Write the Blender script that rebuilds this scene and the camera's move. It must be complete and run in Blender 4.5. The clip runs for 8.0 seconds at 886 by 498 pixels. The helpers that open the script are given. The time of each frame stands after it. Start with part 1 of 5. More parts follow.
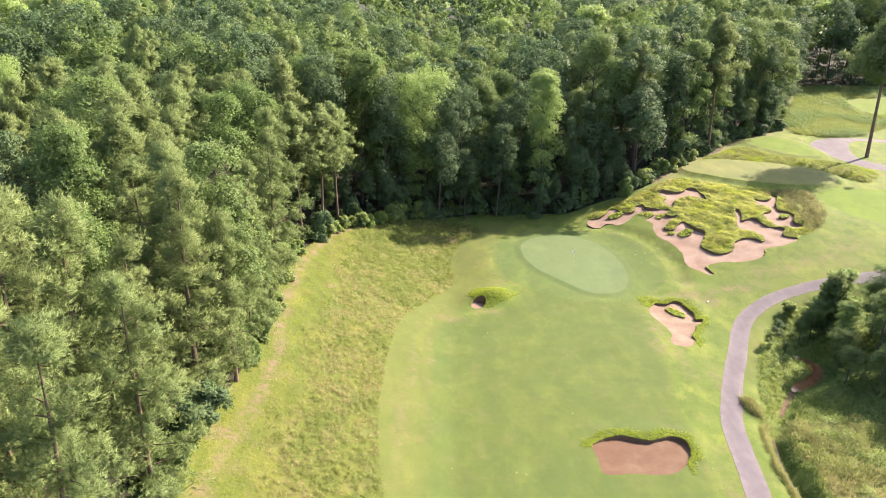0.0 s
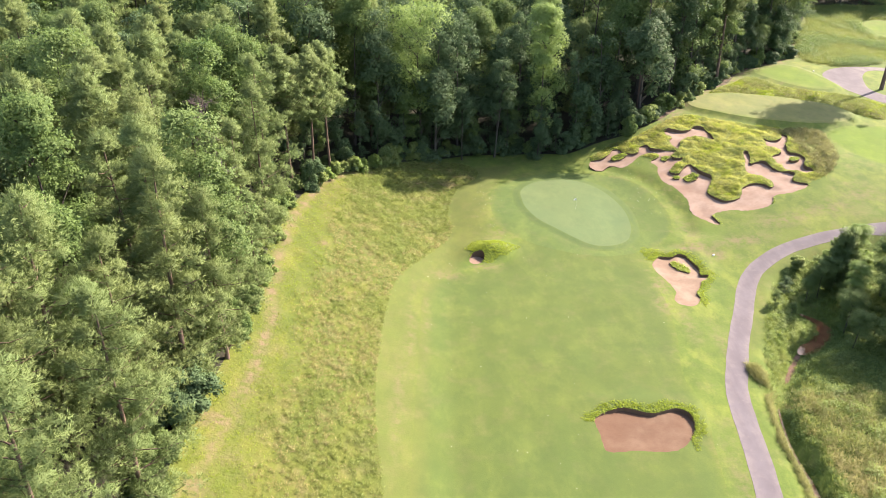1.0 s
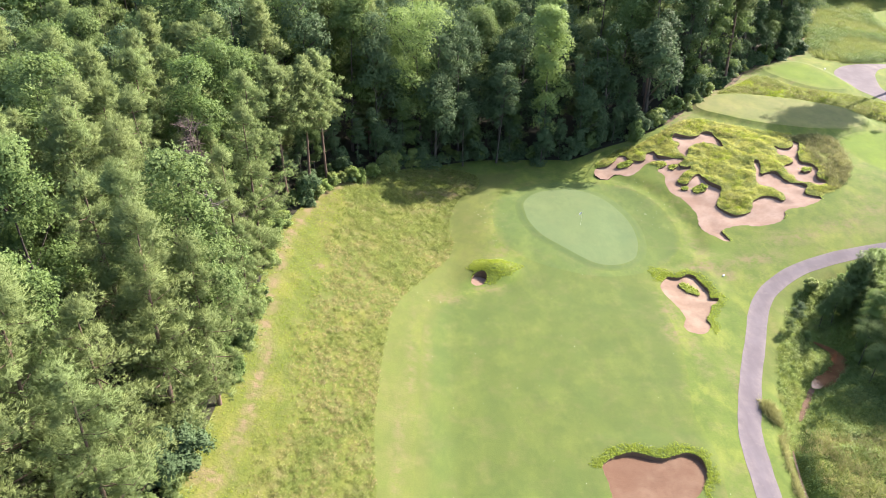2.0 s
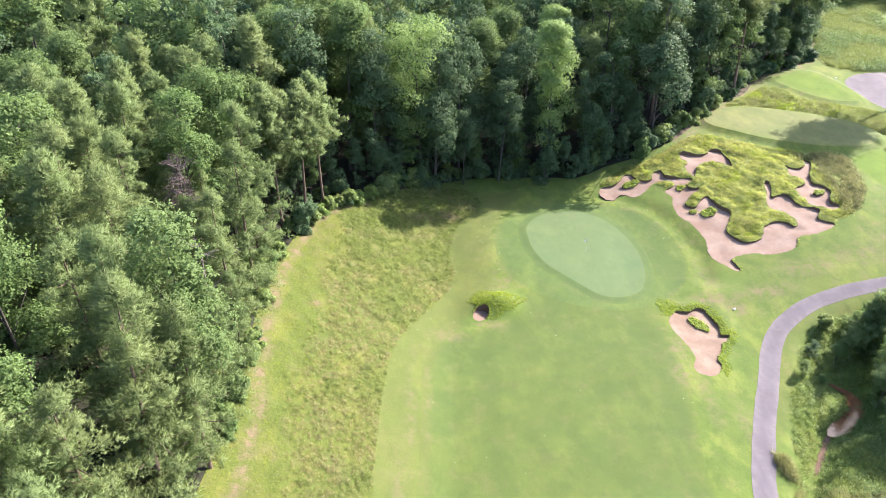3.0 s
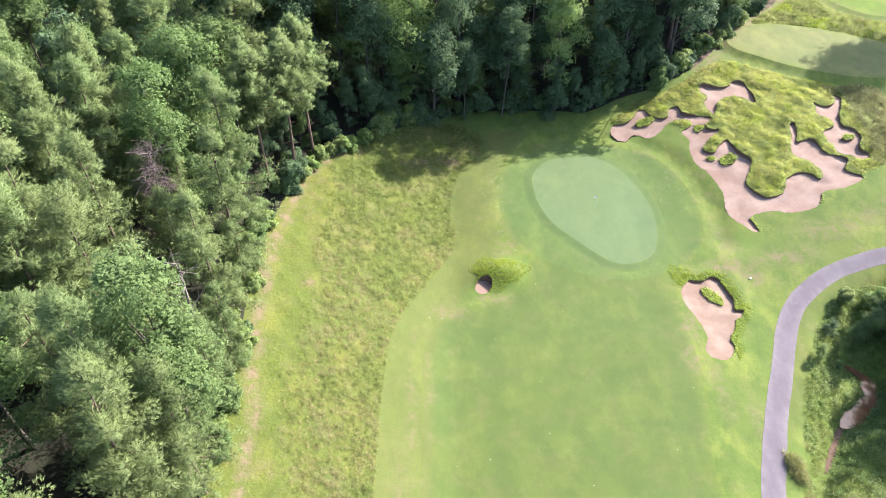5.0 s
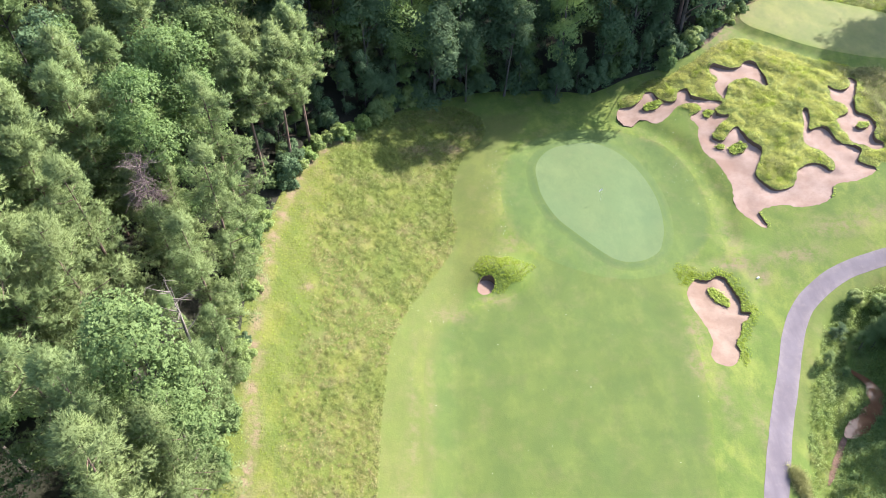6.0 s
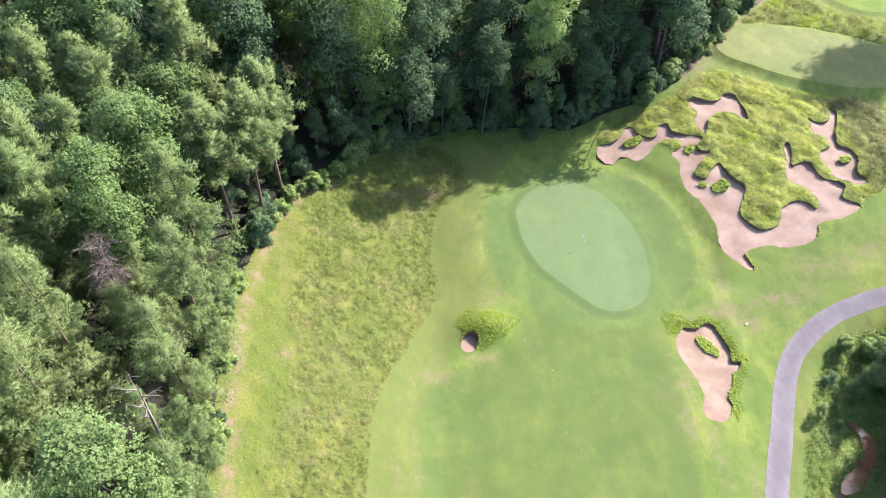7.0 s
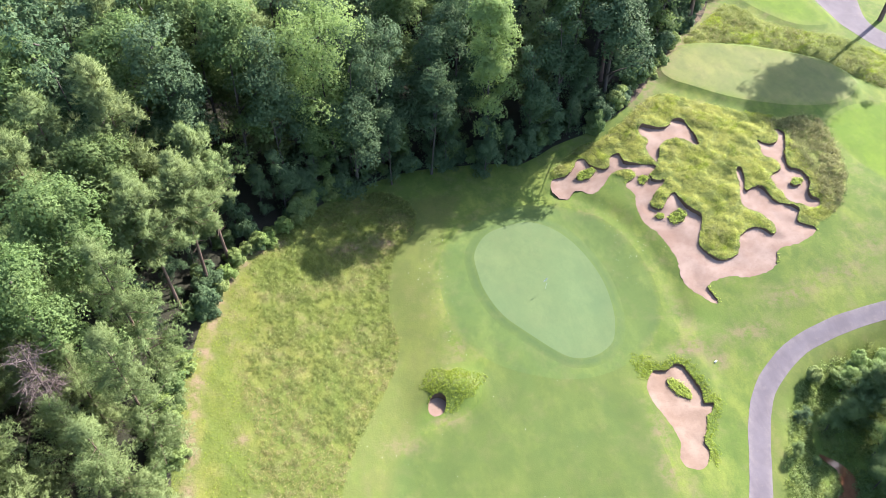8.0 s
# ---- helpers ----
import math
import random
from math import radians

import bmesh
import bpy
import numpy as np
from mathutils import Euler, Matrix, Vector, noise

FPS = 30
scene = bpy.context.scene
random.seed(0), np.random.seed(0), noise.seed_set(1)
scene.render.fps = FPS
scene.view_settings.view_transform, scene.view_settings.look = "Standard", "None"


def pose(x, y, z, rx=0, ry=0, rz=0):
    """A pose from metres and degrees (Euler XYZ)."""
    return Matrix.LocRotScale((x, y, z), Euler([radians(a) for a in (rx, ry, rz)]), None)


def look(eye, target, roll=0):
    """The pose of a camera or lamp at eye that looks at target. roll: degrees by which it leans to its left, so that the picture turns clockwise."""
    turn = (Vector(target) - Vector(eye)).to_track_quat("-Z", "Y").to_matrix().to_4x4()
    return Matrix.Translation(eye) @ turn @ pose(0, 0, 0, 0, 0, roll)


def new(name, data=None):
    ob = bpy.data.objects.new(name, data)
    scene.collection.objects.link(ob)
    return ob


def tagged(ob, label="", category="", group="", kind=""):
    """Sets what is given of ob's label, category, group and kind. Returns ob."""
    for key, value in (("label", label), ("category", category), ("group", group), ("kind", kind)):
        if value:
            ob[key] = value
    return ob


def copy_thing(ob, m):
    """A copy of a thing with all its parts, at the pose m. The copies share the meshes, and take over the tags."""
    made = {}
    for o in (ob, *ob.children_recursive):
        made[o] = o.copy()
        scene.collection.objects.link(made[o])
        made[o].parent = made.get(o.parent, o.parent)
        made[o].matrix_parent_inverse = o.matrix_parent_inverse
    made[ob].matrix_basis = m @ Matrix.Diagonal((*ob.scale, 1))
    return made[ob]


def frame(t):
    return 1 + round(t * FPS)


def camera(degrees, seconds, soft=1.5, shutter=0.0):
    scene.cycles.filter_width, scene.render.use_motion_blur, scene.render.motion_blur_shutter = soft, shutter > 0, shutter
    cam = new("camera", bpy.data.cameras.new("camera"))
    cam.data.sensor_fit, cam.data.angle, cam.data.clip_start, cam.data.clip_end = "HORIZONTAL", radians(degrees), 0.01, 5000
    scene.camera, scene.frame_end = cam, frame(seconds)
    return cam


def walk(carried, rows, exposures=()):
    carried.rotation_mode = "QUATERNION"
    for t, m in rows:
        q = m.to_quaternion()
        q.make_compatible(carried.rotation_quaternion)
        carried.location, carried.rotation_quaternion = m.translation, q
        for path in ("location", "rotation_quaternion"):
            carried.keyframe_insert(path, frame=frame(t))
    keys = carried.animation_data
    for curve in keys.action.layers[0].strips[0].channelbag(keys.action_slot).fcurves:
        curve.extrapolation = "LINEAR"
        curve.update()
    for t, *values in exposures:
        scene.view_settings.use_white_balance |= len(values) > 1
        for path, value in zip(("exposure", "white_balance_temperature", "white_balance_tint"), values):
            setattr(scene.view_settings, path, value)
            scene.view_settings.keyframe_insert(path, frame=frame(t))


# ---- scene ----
cam = camera(63.7, 8.0, 0.65)
METRES, EYE, TILT, LEAN, TURN = 60.0, 47.0, -21.5, -0.3, 0.0
ROWS = [
    (0.0, 0.0, 0.0, 0.0, 0.0, 0.0, -0.0),
    (0.5, -0.0019, 0.0373, 0.0487, -0.24, -3.57, 0.19),
    (1.0, -0.0037, 0.0738, 0.0969, -0.39, -7.0, 0.33),
    (1.5, -0.0066, 0.1116, 0.1469, -0.5, -9.02, 0.34),
    (2.0, -0.0079, 0.1482, 0.1955, -0.5, -9.02, 0.33),
    (3.5, -0.009, 0.2661, 0.3428, -0.58, -11.95, 0.46),
    (4.0, -0.0091, 0.3073, 0.3917, -0.64, -14.51, 0.55),
    (4.5, -0.0091, 0.3468, 0.4398, -0.69, -17.54, 0.65),
    (6.0, -0.0141, 0.4669, 0.5845, -0.92, -25.72, 0.7),
    (6.5, -0.0131, 0.5112, 0.6254, -1.21, -25.67, 0.8),
    (7.0, -0.0115, 0.56, 0.6644, -3.16, -25.67, 1.57),
    (7.5, -0.0109, 0.6118, 0.7013, -5.67, -25.68, 2.54),
    (8.0, -0.0095, 0.6649, 0.7388, -8.43, -25.75, 3.63),
]
walk(cam, [(t, pose(0, 0, EYE, TILT, LEAN, TURN) @ pose(METRES * x, METRES * y, METRES * z, 90 + pitch, roll, yaw)) for t, x, y, z, yaw, pitch, roll in ROWS],
     [(0.0, 2.26, 7560, 19), (1.0, 2.27, 7440, 18), (2.0, 2.29, 6990, 17.5), (3.4, 2.36, 6380, 17.5), (8.0, 2.36, 6300, 17)])

# ---- world and sun ----
SUN_WAY = Vector((0.82, 0.57, 0.79)).normalized()   # towards the sun: ahead and to the right, about 38 degrees high
world = bpy.data.worlds.new("sky")
scene.world = world
world.use_nodes = True
wn = world.node_tree.nodes
sky = wn.new("ShaderNodeTexSky")
sky.sky_type, sky.sun_disc = "NISHITA", False
sky.sun_elevation = math.asin(SUN_WAY.z)
sky.sun_rotation = math.atan2(SUN_WAY.x, SUN_WAY.y)
sky.air_density, sky.dust_density = 1.0, 1.5
wn["Background"].inputs["Strength"].default_value = 0.125
world.node_tree.links.new(sky.outputs[0], wn["Background"].inputs["Color"])
sun = new("sun", bpy.data.lights.new("sun", "SUN"))
sun.data.energy, sun.data.angle, sun.data.color = 3.95, radians(0.55), (1.0, 0.95, 0.86)
sun.matrix_world = look((0, 0, 120), Vector((0, 0, 120)) - SUN_WAY)

# ---- materials ----


def mixed(nt, fac, a, b):
    n = nt.nodes.new("ShaderNodeMix")
    n.data_type = "RGBA"
    for sock, v in ((n.inputs[0], fac), (n.inputs[6], a), (n.inputs[7], b)):
        if hasattr(v, "default_value"):
            nt.links.new(v, sock)
        else:
            sock.default_value = v if isinstance(v, (int, float)) else (*v, 1)
    return n.outputs[2]


def grain(nt, scale, detail=3.0, rough=0.6, low=0.35, high=0.65, stretch=None, offset=0.0):
    """Noise of that many waves to a metre, as a factor from 0 to 1."""
    tc = nt.nodes.new("ShaderNodeNewGeometry")
    mp = nt.nodes.new("ShaderNodeMapping")
    mp.inputs["Scale"].default_value = stretch or (1, 1, 1)
    mp.inputs["Location"].default_value = (offset, offset * 0.7, 0)
    nz = nt.nodes.new("ShaderNodeTexNoise")
    nz.inputs["Scale"].default_value, nz.inputs["Detail"].default_value = scale, detail
    nz.inputs["Roughness"].default_value = rough
    ra = nt.nodes.new("ShaderNodeMapRange")
    ra.inputs["From Min"].default_value, ra.inputs["From Max"].default_value = low, high
    nt.links.new(tc.outputs["Position"], mp.inputs["Vector"])
    nt.links.new(mp.outputs[0], nz.inputs["Vector"])
    nt.links.new(nz.outputs["Fac"], ra.inputs["Value"])
    return ra.outputs[0]


def scaled(nt, a, k, plus=0.0):
    n = nt.nodes.new("ShaderNodeMath")
    n.operation = "MULTIPLY_ADD"
    n.inputs[1].default_value, n.inputs[2].default_value = k, plus
    nt.links.new(a, n.inputs[0])
    return n.outputs[0]


def bumped(nt, bsdf, fac, strength, distance):
    b = nt.nodes.new("ShaderNodeBump")
    b.inputs["Strength"].default_value, b.inputs["Distance"].default_value = strength, distance
    nt.links.new(fac, b.inputs["Height"])
    nt.links.new(b.outputs[0], bsdf.inputs["Normal"])


def material(name, rough=0.9):
    m = bpy.data.materials.new(name)
    m.use_nodes = True
    bsdf = m.node_tree.nodes["Principled BSDF"]
    bsdf.inputs["Roughness"].default_value = rough
    bsdf.inputs["Specular IOR Level"].default_value = 0.2
    return m, m.node_tree, bsdf


ROUGH_COLOURS = (0.076, 0.113, 0.019), (0.093, 0.119, 0.022), (0.146, 0.130, 0.055)
APRON_COLOURS = (0.061, 0.096, 0.024), (0.072, 0.105, 0.024), (0.100, 0.106, 0.040)


def turf(name, base, second, dry, dry_part=0.3, fine=9.0, bump=0.25, mow=0.0, soft=False, streak=0.5, speck=0.42, into=None):
    """Grass seen from afar: broad patches, worn dry spots, and a fine grain; mow: strength of the mowing stripes;
    soft: grows over into the rough, or into other grass, along its rim."""
    m, nt, bsdf = material(name)
    patch, worn = grain(nt, 0.13, 4, 0.6, 0.38, 0.62), scaled(nt, grain(nt, 0.35, 5, 0.65, 0.5, 0.72, offset=31), dry_part)
    c = mixed(nt, worn, mixed(nt, patch, base, second), dry)
    c = mixed(nt, scaled(nt, grain(nt, 0.055, 3, 0.55, 0.42, 0.6, offset=70), 0.4), c, tuple(v * w for v, w in zip(base, (0.80, 0.93, 1.05))))
    if mow:
        g = nt.nodes.new("ShaderNodeNewGeometry")
        w = nt.nodes.new("ShaderNodeTexWave")
        w.wave_type, w.bands_direction, w.wave_profile = "BANDS", "X", "SIN"
        w.inputs["Scale"].default_value, w.inputs["Distortion"].default_value = 0.075, 0.8
        w.inputs["Detail Scale"].default_value = 0.15
        nt.links.new(g.outputs["Position"], w.inputs["Vector"])
        c = mixed(nt, scaled(nt, w.outputs["Fac"], mow), c, tuple(v * 0.72 for v in base))
    if soft:
        at = nt.nodes.new("ShaderNodeAttribute")
        at.attribute_name = "rim"
        add = nt.nodes.new("ShaderNodeMath")
        add.operation, add.use_clamp = "ADD", True
        nt.links.new(at.outputs["Fac"], add.inputs[0])
        nt.links.new(scaled(nt, grain(nt, 0.8, 4, 0.6, 0.3, 0.7, offset=12), 0.5, -0.25), add.inputs[1])
        r = mixed(nt, scaled(nt, worn, 1.6), mixed(nt, patch, *(into or ROUGH_COLOURS)[:2]), (into or ROUGH_COLOURS)[2])
        c = mixed(nt, add.outputs[0], r, c)
    c = mixed(nt, scaled(nt, grain(nt, 0.40, 6, 0.7, 0.46, 0.66, stretch=(1, 0.7, 1), offset=113), streak), c, tuple(v * w for v, w in zip(base, (0.60, 0.70, 0.76))))
    c = mixed(nt, scaled(nt, grain(nt, 0.28, 6, 0.7, 0.50, 0.68, stretch=(1, 0.55, 1), offset=171), streak), c, tuple(v * w for v, w in zip(second, (1.55, 1.42, 1.45))))
    for attr, tone, blot, k in (("cut", (0.075, 0.081, 0.024), grain(nt, 0.5, 4, 0.6, -0.2, 0.6, offset=57), 0.65), ("wear", (0.158, 0.108, 0.076), grain(nt, 0.9, 6, 0.7, 0.40, 0.60, offset=205), 1.0)):
        at = nt.nodes.new("ShaderNodeAttribute")
        at.attribute_name = attr
        by = nt.nodes.new("ShaderNodeMath")
        by.operation, by.use_clamp = "MULTIPLY", True
        nt.links.new(at.outputs["Fac"], by.inputs[0])
        nt.links.new(scaled(nt, blot, k), by.inputs[1])
        c = mixed(nt, by.outputs[0], c, tone)
    f = grain(nt, fine, 4, 0.75, 0.25, 0.75)
    c = mixed(nt, scaled(nt, f, speck), c, tuple(v * 0.5 for v in base))
    nt.links.new(c, bsdf.inputs["Base Color"])
    bumped(nt, bsdf, f, bump, 0.06)
    return m


TURF_FAIRWAY = turf("fairway_turf", (0.061, 0.090, 0.020), (0.071, 0.097, 0.021), (0.104, 0.102, 0.038), 0.6, 7, 0.12, 0.22, True, 0.42)
TURF_GREEN = turf("putting_turf", (0.069, 0.103, 0.040), (0.076, 0.108, 0.042), (0.090, 0.108, 0.047), 0.35, 6, 0.05, streak=0.25, speck=0.3)
TURF_APRON = turf("apron_turf", *APRON_COLOURS, 0.55, 7, 0.1, 0.0, True)
TURF_COLLAR = turf("collar_turf", (0.050, 0.082, 0.024), (0.055, 0.087, 0.025), (0.075, 0.090, 0.034), 0.4, 7, 0.1, 0.0, True, 0.3, into=APRON_COLOURS)
TURF_TEE = turf("tee_turf", (0.104, 0.121, 0.038), (0.116, 0.128, 0.042), (0.144, 0.132, 0.060), 0.5, 6, 0.08, 0.0, True)
TURF_ROUGH = turf("rough_turf", *ROUGH_COLOURS, 0.85, 5, 0.22, streak=0.75)
TURF_LAWN = turf("lawn_turf", (0.070, 0.116, 0.007), (0.076, 0.122, 0.008), (0.092, 0.112, 0.016), 0.3, 6, 0.12, 0.0, True)
TURF_MEADOW = turf("meadow_turf", (0.071, 0.092, 0.014), (0.088, 0.096, 0.020), (0.130, 0.106, 0.052), 0.9, 2.6, 0.8, streak=0.6, speck=0.45)
TURF_HEATH = turf("heath_turf", (0.128, 0.150, 0.031), (0.145, 0.157, 0.037), (0.136, 0.122, 0.055), 0.4, 4, 0.8)
# litter near black: the shade under the crowns is put into its colour
FOREST_FLOOR = turf("shade_toned_litter", (0.024, 0.023, 0.014), (0.020, 0.020, 0.012), (0.018, 0.026, 0.010), 0.6, 3, 0.8)


def sand_material(name, pale, deep):
    m, nt, bsdf = material(name, 0.95)
    c = mixed(nt, grain(nt, 0.35, 5, 0.6, 0.4, 0.62), pale, deep)
    c = mixed(nt, scaled(nt, grain(nt, 1.6, 4, 0.7, 0.5, 0.75, offset=9), 0.5), c, tuple(v * 0.8 for v in deep))
    f = grain(nt, 4.0, 4, 0.7, 0.2, 0.8, stretch=(1, 2.2, 1))
    c = mixed(nt, scaled(nt, f, 0.12), c, tuple(v * 1.12 for v in pale))
    c = mixed(nt, scaled(nt, grain(nt, 0.18, 3, 0.55, 0.46, 0.6, offset=63), 0.55), c, tuple(v * w for v, w in zip(deep, (0.92, 0.86, 0.82))))
    nt.links.new(c, bsdf.inputs["Base Color"])
    bumped(nt, bsdf, f, 0.2, 0.06)
    return m


def earth_material(name, a, b, scale=2.5):
    m, nt, bsdf = material(name, 0.95)
    f = grain(nt, scale, 5, 0.7, 0.3, 0.7)
    nt.links.new(mixed(nt, f, a, b), bsdf.inputs["Base Color"])
    bumped(nt, bsdf, f, 0.6, 0.1)
    return m


def asphalt_material():
    m, nt, bsdf = material("weathered_asphalt", 0.9)
    c = mixed(nt, grain(nt, 0.3, 4, 0.6, 0.35, 0.65), (0.106, 0.094, 0.106), (0.088, 0.077, 0.088))
    c = mixed(nt, scaled(nt, grain(nt, 1.3, 5, 0.75, 0.55, 0.75, offset=5), 0.6), c, (0.145, 0.126, 0.122))
    at = nt.nodes.new("ShaderNodeAttribute")
    at.attribute_name = "rim"
    ra = nt.nodes.new("ShaderNodeMapRange")
    ra.inputs["To Min"].default_value, ra.inputs["To Max"].default_value = 0.55, 0.0
    nt.links.new(at.outputs["Fac"], ra.inputs["Value"])
    by = nt.nodes.new("ShaderNodeMath")
    by.operation = "MULTIPLY"
    nt.links.new(ra.outputs[0], by.inputs[0])
    nt.links.new(grain(nt, 0.8, 4, 0.7, 0.3, 0.6, offset=3), by.inputs[1])
    c = mixed(nt, by.outputs[0], c, (0.185, 0.160, 0.150))
    c = mixed(nt, scaled(nt, grain(nt, 0.25, 4, 0.7, 0.48, 0.62, stretch=(1.4, 0.4, 1), offset=90), 0.5), c, (0.076, 0.064, 0.074))
    f = grain(nt, 14, 3, 0.7, 0.3, 0.7)
    c = mixed(nt, scaled(nt, f, 0.25), c, (0.082, 0.071, 0.071))
    nt.links.new(c, bsdf.inputs["Base Color"])
    bumped(nt, bsdf, f, 0.25, 0.02)
    return m


def leaf_material(name, dark, light, dry, through_part=0.32, rough=0.55, gloss=0.16):
    """Leaves: each one its own shade, each plant its own tint, light coming through from behind."""
    m, nt, bsdf = material(name, rough)
    g = nt.nodes.new("ShaderNodeNewGeometry")
    o = nt.nodes.new("ShaderNodeObjectInfo")
    c = mixed(nt, scaled(nt, g.outputs["Random Per Island"], 1.1, -0.05), dark, light)
    own = nt.nodes.new("ShaderNodeAttribute")
    own.attribute_name = "tint"
    gap = nt.nodes.new("ShaderNodeMath")
    gap.operation = "SUBTRACT"
    nt.links.new(o.outputs["Random"], gap.inputs[0])
    nt.links.new(own.outputs["Fac"], gap.inputs[1])
    size = nt.nodes.new("ShaderNodeMath")
    size.operation = "ABSOLUTE"
    nt.links.new(gap.outputs[0], size.inputs[0])
    c = mixed(nt, scaled(nt, size.outputs[0], 0.7), c, dry)
    c = mixed(nt, scaled(nt, grain(nt, 0.5, 2, 0.5, 0.35, 0.7), 0.3), c, tuple(v * 0.6 for v in dark))
    c = mixed(nt, scaled(nt, grain(nt, 0.22, 3, 0.6, 0.42, 0.64, offset=44), 0.4), c, dry)
    nt.links.new(c, bsdf.inputs["Base Color"])
    bsdf.inputs["Specular IOR Level"].default_value = gloss
    tr = nt.nodes.new("ShaderNodeBsdfTranslucent")
    mx = nt.nodes.new("ShaderNodeMixShader")
    mx.inputs[0].default_value = through_part
    hs = nt.nodes.new("ShaderNodeHueSaturation")
    hs.inputs["Saturation"].default_value, hs.inputs["Value"].default_value = 1.1, 1.3
    nt.links.new(c, hs.inputs["Color"])
    nt.links.new(hs.outputs[0], tr.inputs["Color"])
    nt.links.new(bsdf.outputs[0], mx.inputs[1])
    nt.links.new(tr.outputs[0], mx.inputs[2])
    nt.links.new(mx.outputs[0], nt.nodes["Material Output"].inputs["Surface"])
    return m


def bark_material(name, a, b):
    m, nt, bsdf = material(name, 0.95)
    f = grain(nt, 3.0, 4, 0.7, 0.3, 0.7, stretch=(1, 1, 0.25))
    nt.links.new(mixed(nt, f, a, b), bsdf.inputs["Base Color"])
    bumped(nt, bsdf, f, 0.7, 0.05)
    return m


def plain(name, colour, rough=0.6, metal=0.0):
    m, nt, bsdf = material(name, rough)
    f = grain(nt, 6, 3, 0.6, 0.3, 0.7)
    nt.links.new(mixed(nt, scaled(nt, f, 0.25), colour, tuple(v * 0.75 for v in colour)), bsdf.inputs["Base Color"])
    bsdf.inputs["Metallic"].default_value = metal
    return m


def water_material():
    m, nt, bsdf = material("muddy_creek_water", 0.07)
    nt.links.new(mixed(nt, grain(nt, 0.6, 3, 0.6, 0.35, 0.65), (0.150, 0.074, 0.036), (0.092, 0.040, 0.020)), bsdf.inputs["Base Color"])
    bsdf.inputs["Specular IOR Level"].default_value = 0.4
    bumped(nt, bsdf, grain(nt, 3.0, 2, 0.5, 0.3, 0.7), 0.08, 0.05)
    return m


SAND = sand_material("pink_bunker_sand", (0.210, 0.154, 0.124), (0.164, 0.112, 0.086))
TAN_SAND = sand_material("tan_bunker_sand", (0.186, 0.137, 0.104), (0.142, 0.098, 0.072))
RED_SAND = sand_material("red_bunker_sand", (0.113, 0.072, 0.049), (0.090, 0.052, 0.034))
LIP = earth_material("bunker_lip_earth", (0.135, 0.084, 0.056), (0.090, 0.062, 0.038))
CLAY = earth_material("red_clay", (0.118, 0.074, 0.050), (0.080, 0.050, 0.036))
ASPHALT = asphalt_material()
WATER = water_material()
PINE_LEAF = leaf_material("pine_needles", (0.108, 0.166, 0.064), (0.170, 0.234, 0.092), (0.172, 0.208, 0.082), 0.30, 0.6, 0.1)
BROAD_LEAF = leaf_material("broad_leaves", (0.076, 0.130, 0.044), (0.150, 0.220, 0.076), (0.146, 0.196, 0.074), 0.38, 0.6, 0.08)
DARK_LEAF = leaf_material("dark_leaves", (0.040, 0.082, 0.038), (0.112, 0.168, 0.080), (0.080, 0.122, 0.058), 0.28, 0.6, 0.08)
BRIGHT_LEAF = leaf_material("bright_leaves", (0.146, 0.220, 0.068), (0.250, 0.338, 0.120), (0.208, 0.286, 0.100), 0.48, 0.55, 0.12)
WEED_LEAF = leaf_material("weed_leaves", (0.138, 0.216, 0.057), (0.224, 0.312, 0.092), (0.207, 0.240, 0.092), 0.45)
HEATH_LEAF = leaf_material("heath_leaves", (0.360, 0.392, 0.084), (0.416, 0.436, 0.100), (0.336, 0.342, 0.106), 0.45, 0.8)
BANK_LEAF = leaf_material("bank_grass", (0.205, 0.292, 0.037), (0.302, 0.372, 0.057), (0.259, 0.313, 0.055), 0.45)
STRAW_LEAF = leaf_material("dry_grass_blades", (0.272, 0.236, 0.126), (0.368, 0.316, 0.182), (0.276, 0.266, 0.114), 0.48)
MEADOW_LEAF = leaf_material("meadow_blades", (0.132, 0.186, 0.042), (0.196, 0.248, 0.068), (0.186, 0.206, 0.076), 0.45)
DULL_LEAF = leaf_material("dull_brown_grass", (0.176, 0.168, 0.076), (0.260, 0.240, 0.118), (0.204, 0.218, 0.082), 0.42, 0.8)
FIELD_LEAF = leaf_material("field_weed_leaves", (0.140, 0.202, 0.052), (0.220, 0.280, 0.085), (0.200, 0.218, 0.081), 0.45)
SCRUB_LEAF = leaf_material("olive_scrub", (0.120, 0.124, 0.056), (0.184, 0.182, 0.090), (0.160, 0.150, 0.078), 0.4, 0.8)
PINE_BARK = bark_material("pine_bark", (0.162, 0.111, 0.085), (0.081, 0.057, 0.046))
GREY_BARK = bark_material("grey_bark", (0.085, 0.075, 0.064), (0.045, 0.038, 0.033))
PALE_BARK = bark_material("bleached_wood", (0.23, 0.20, 0.175), (0.11, 0.092, 0.08))
DEAD_BARK = bark_material("dead_wood", (0.150, 0.118, 0.110), (0.080, 0.062, 0.060))
WHITE = plain("white_paint", (0.80, 0.80, 0.76))
FLAG_CLOTH = plain("flag_cloth", (0.62, 0.61, 0.55), 0.8)

# ---- the lie of the land ----


def smooth(a, b, v):
    t = np.clip((v - a) / (b - a), 0, 1)
    return t * t * (3 - 2 * t)


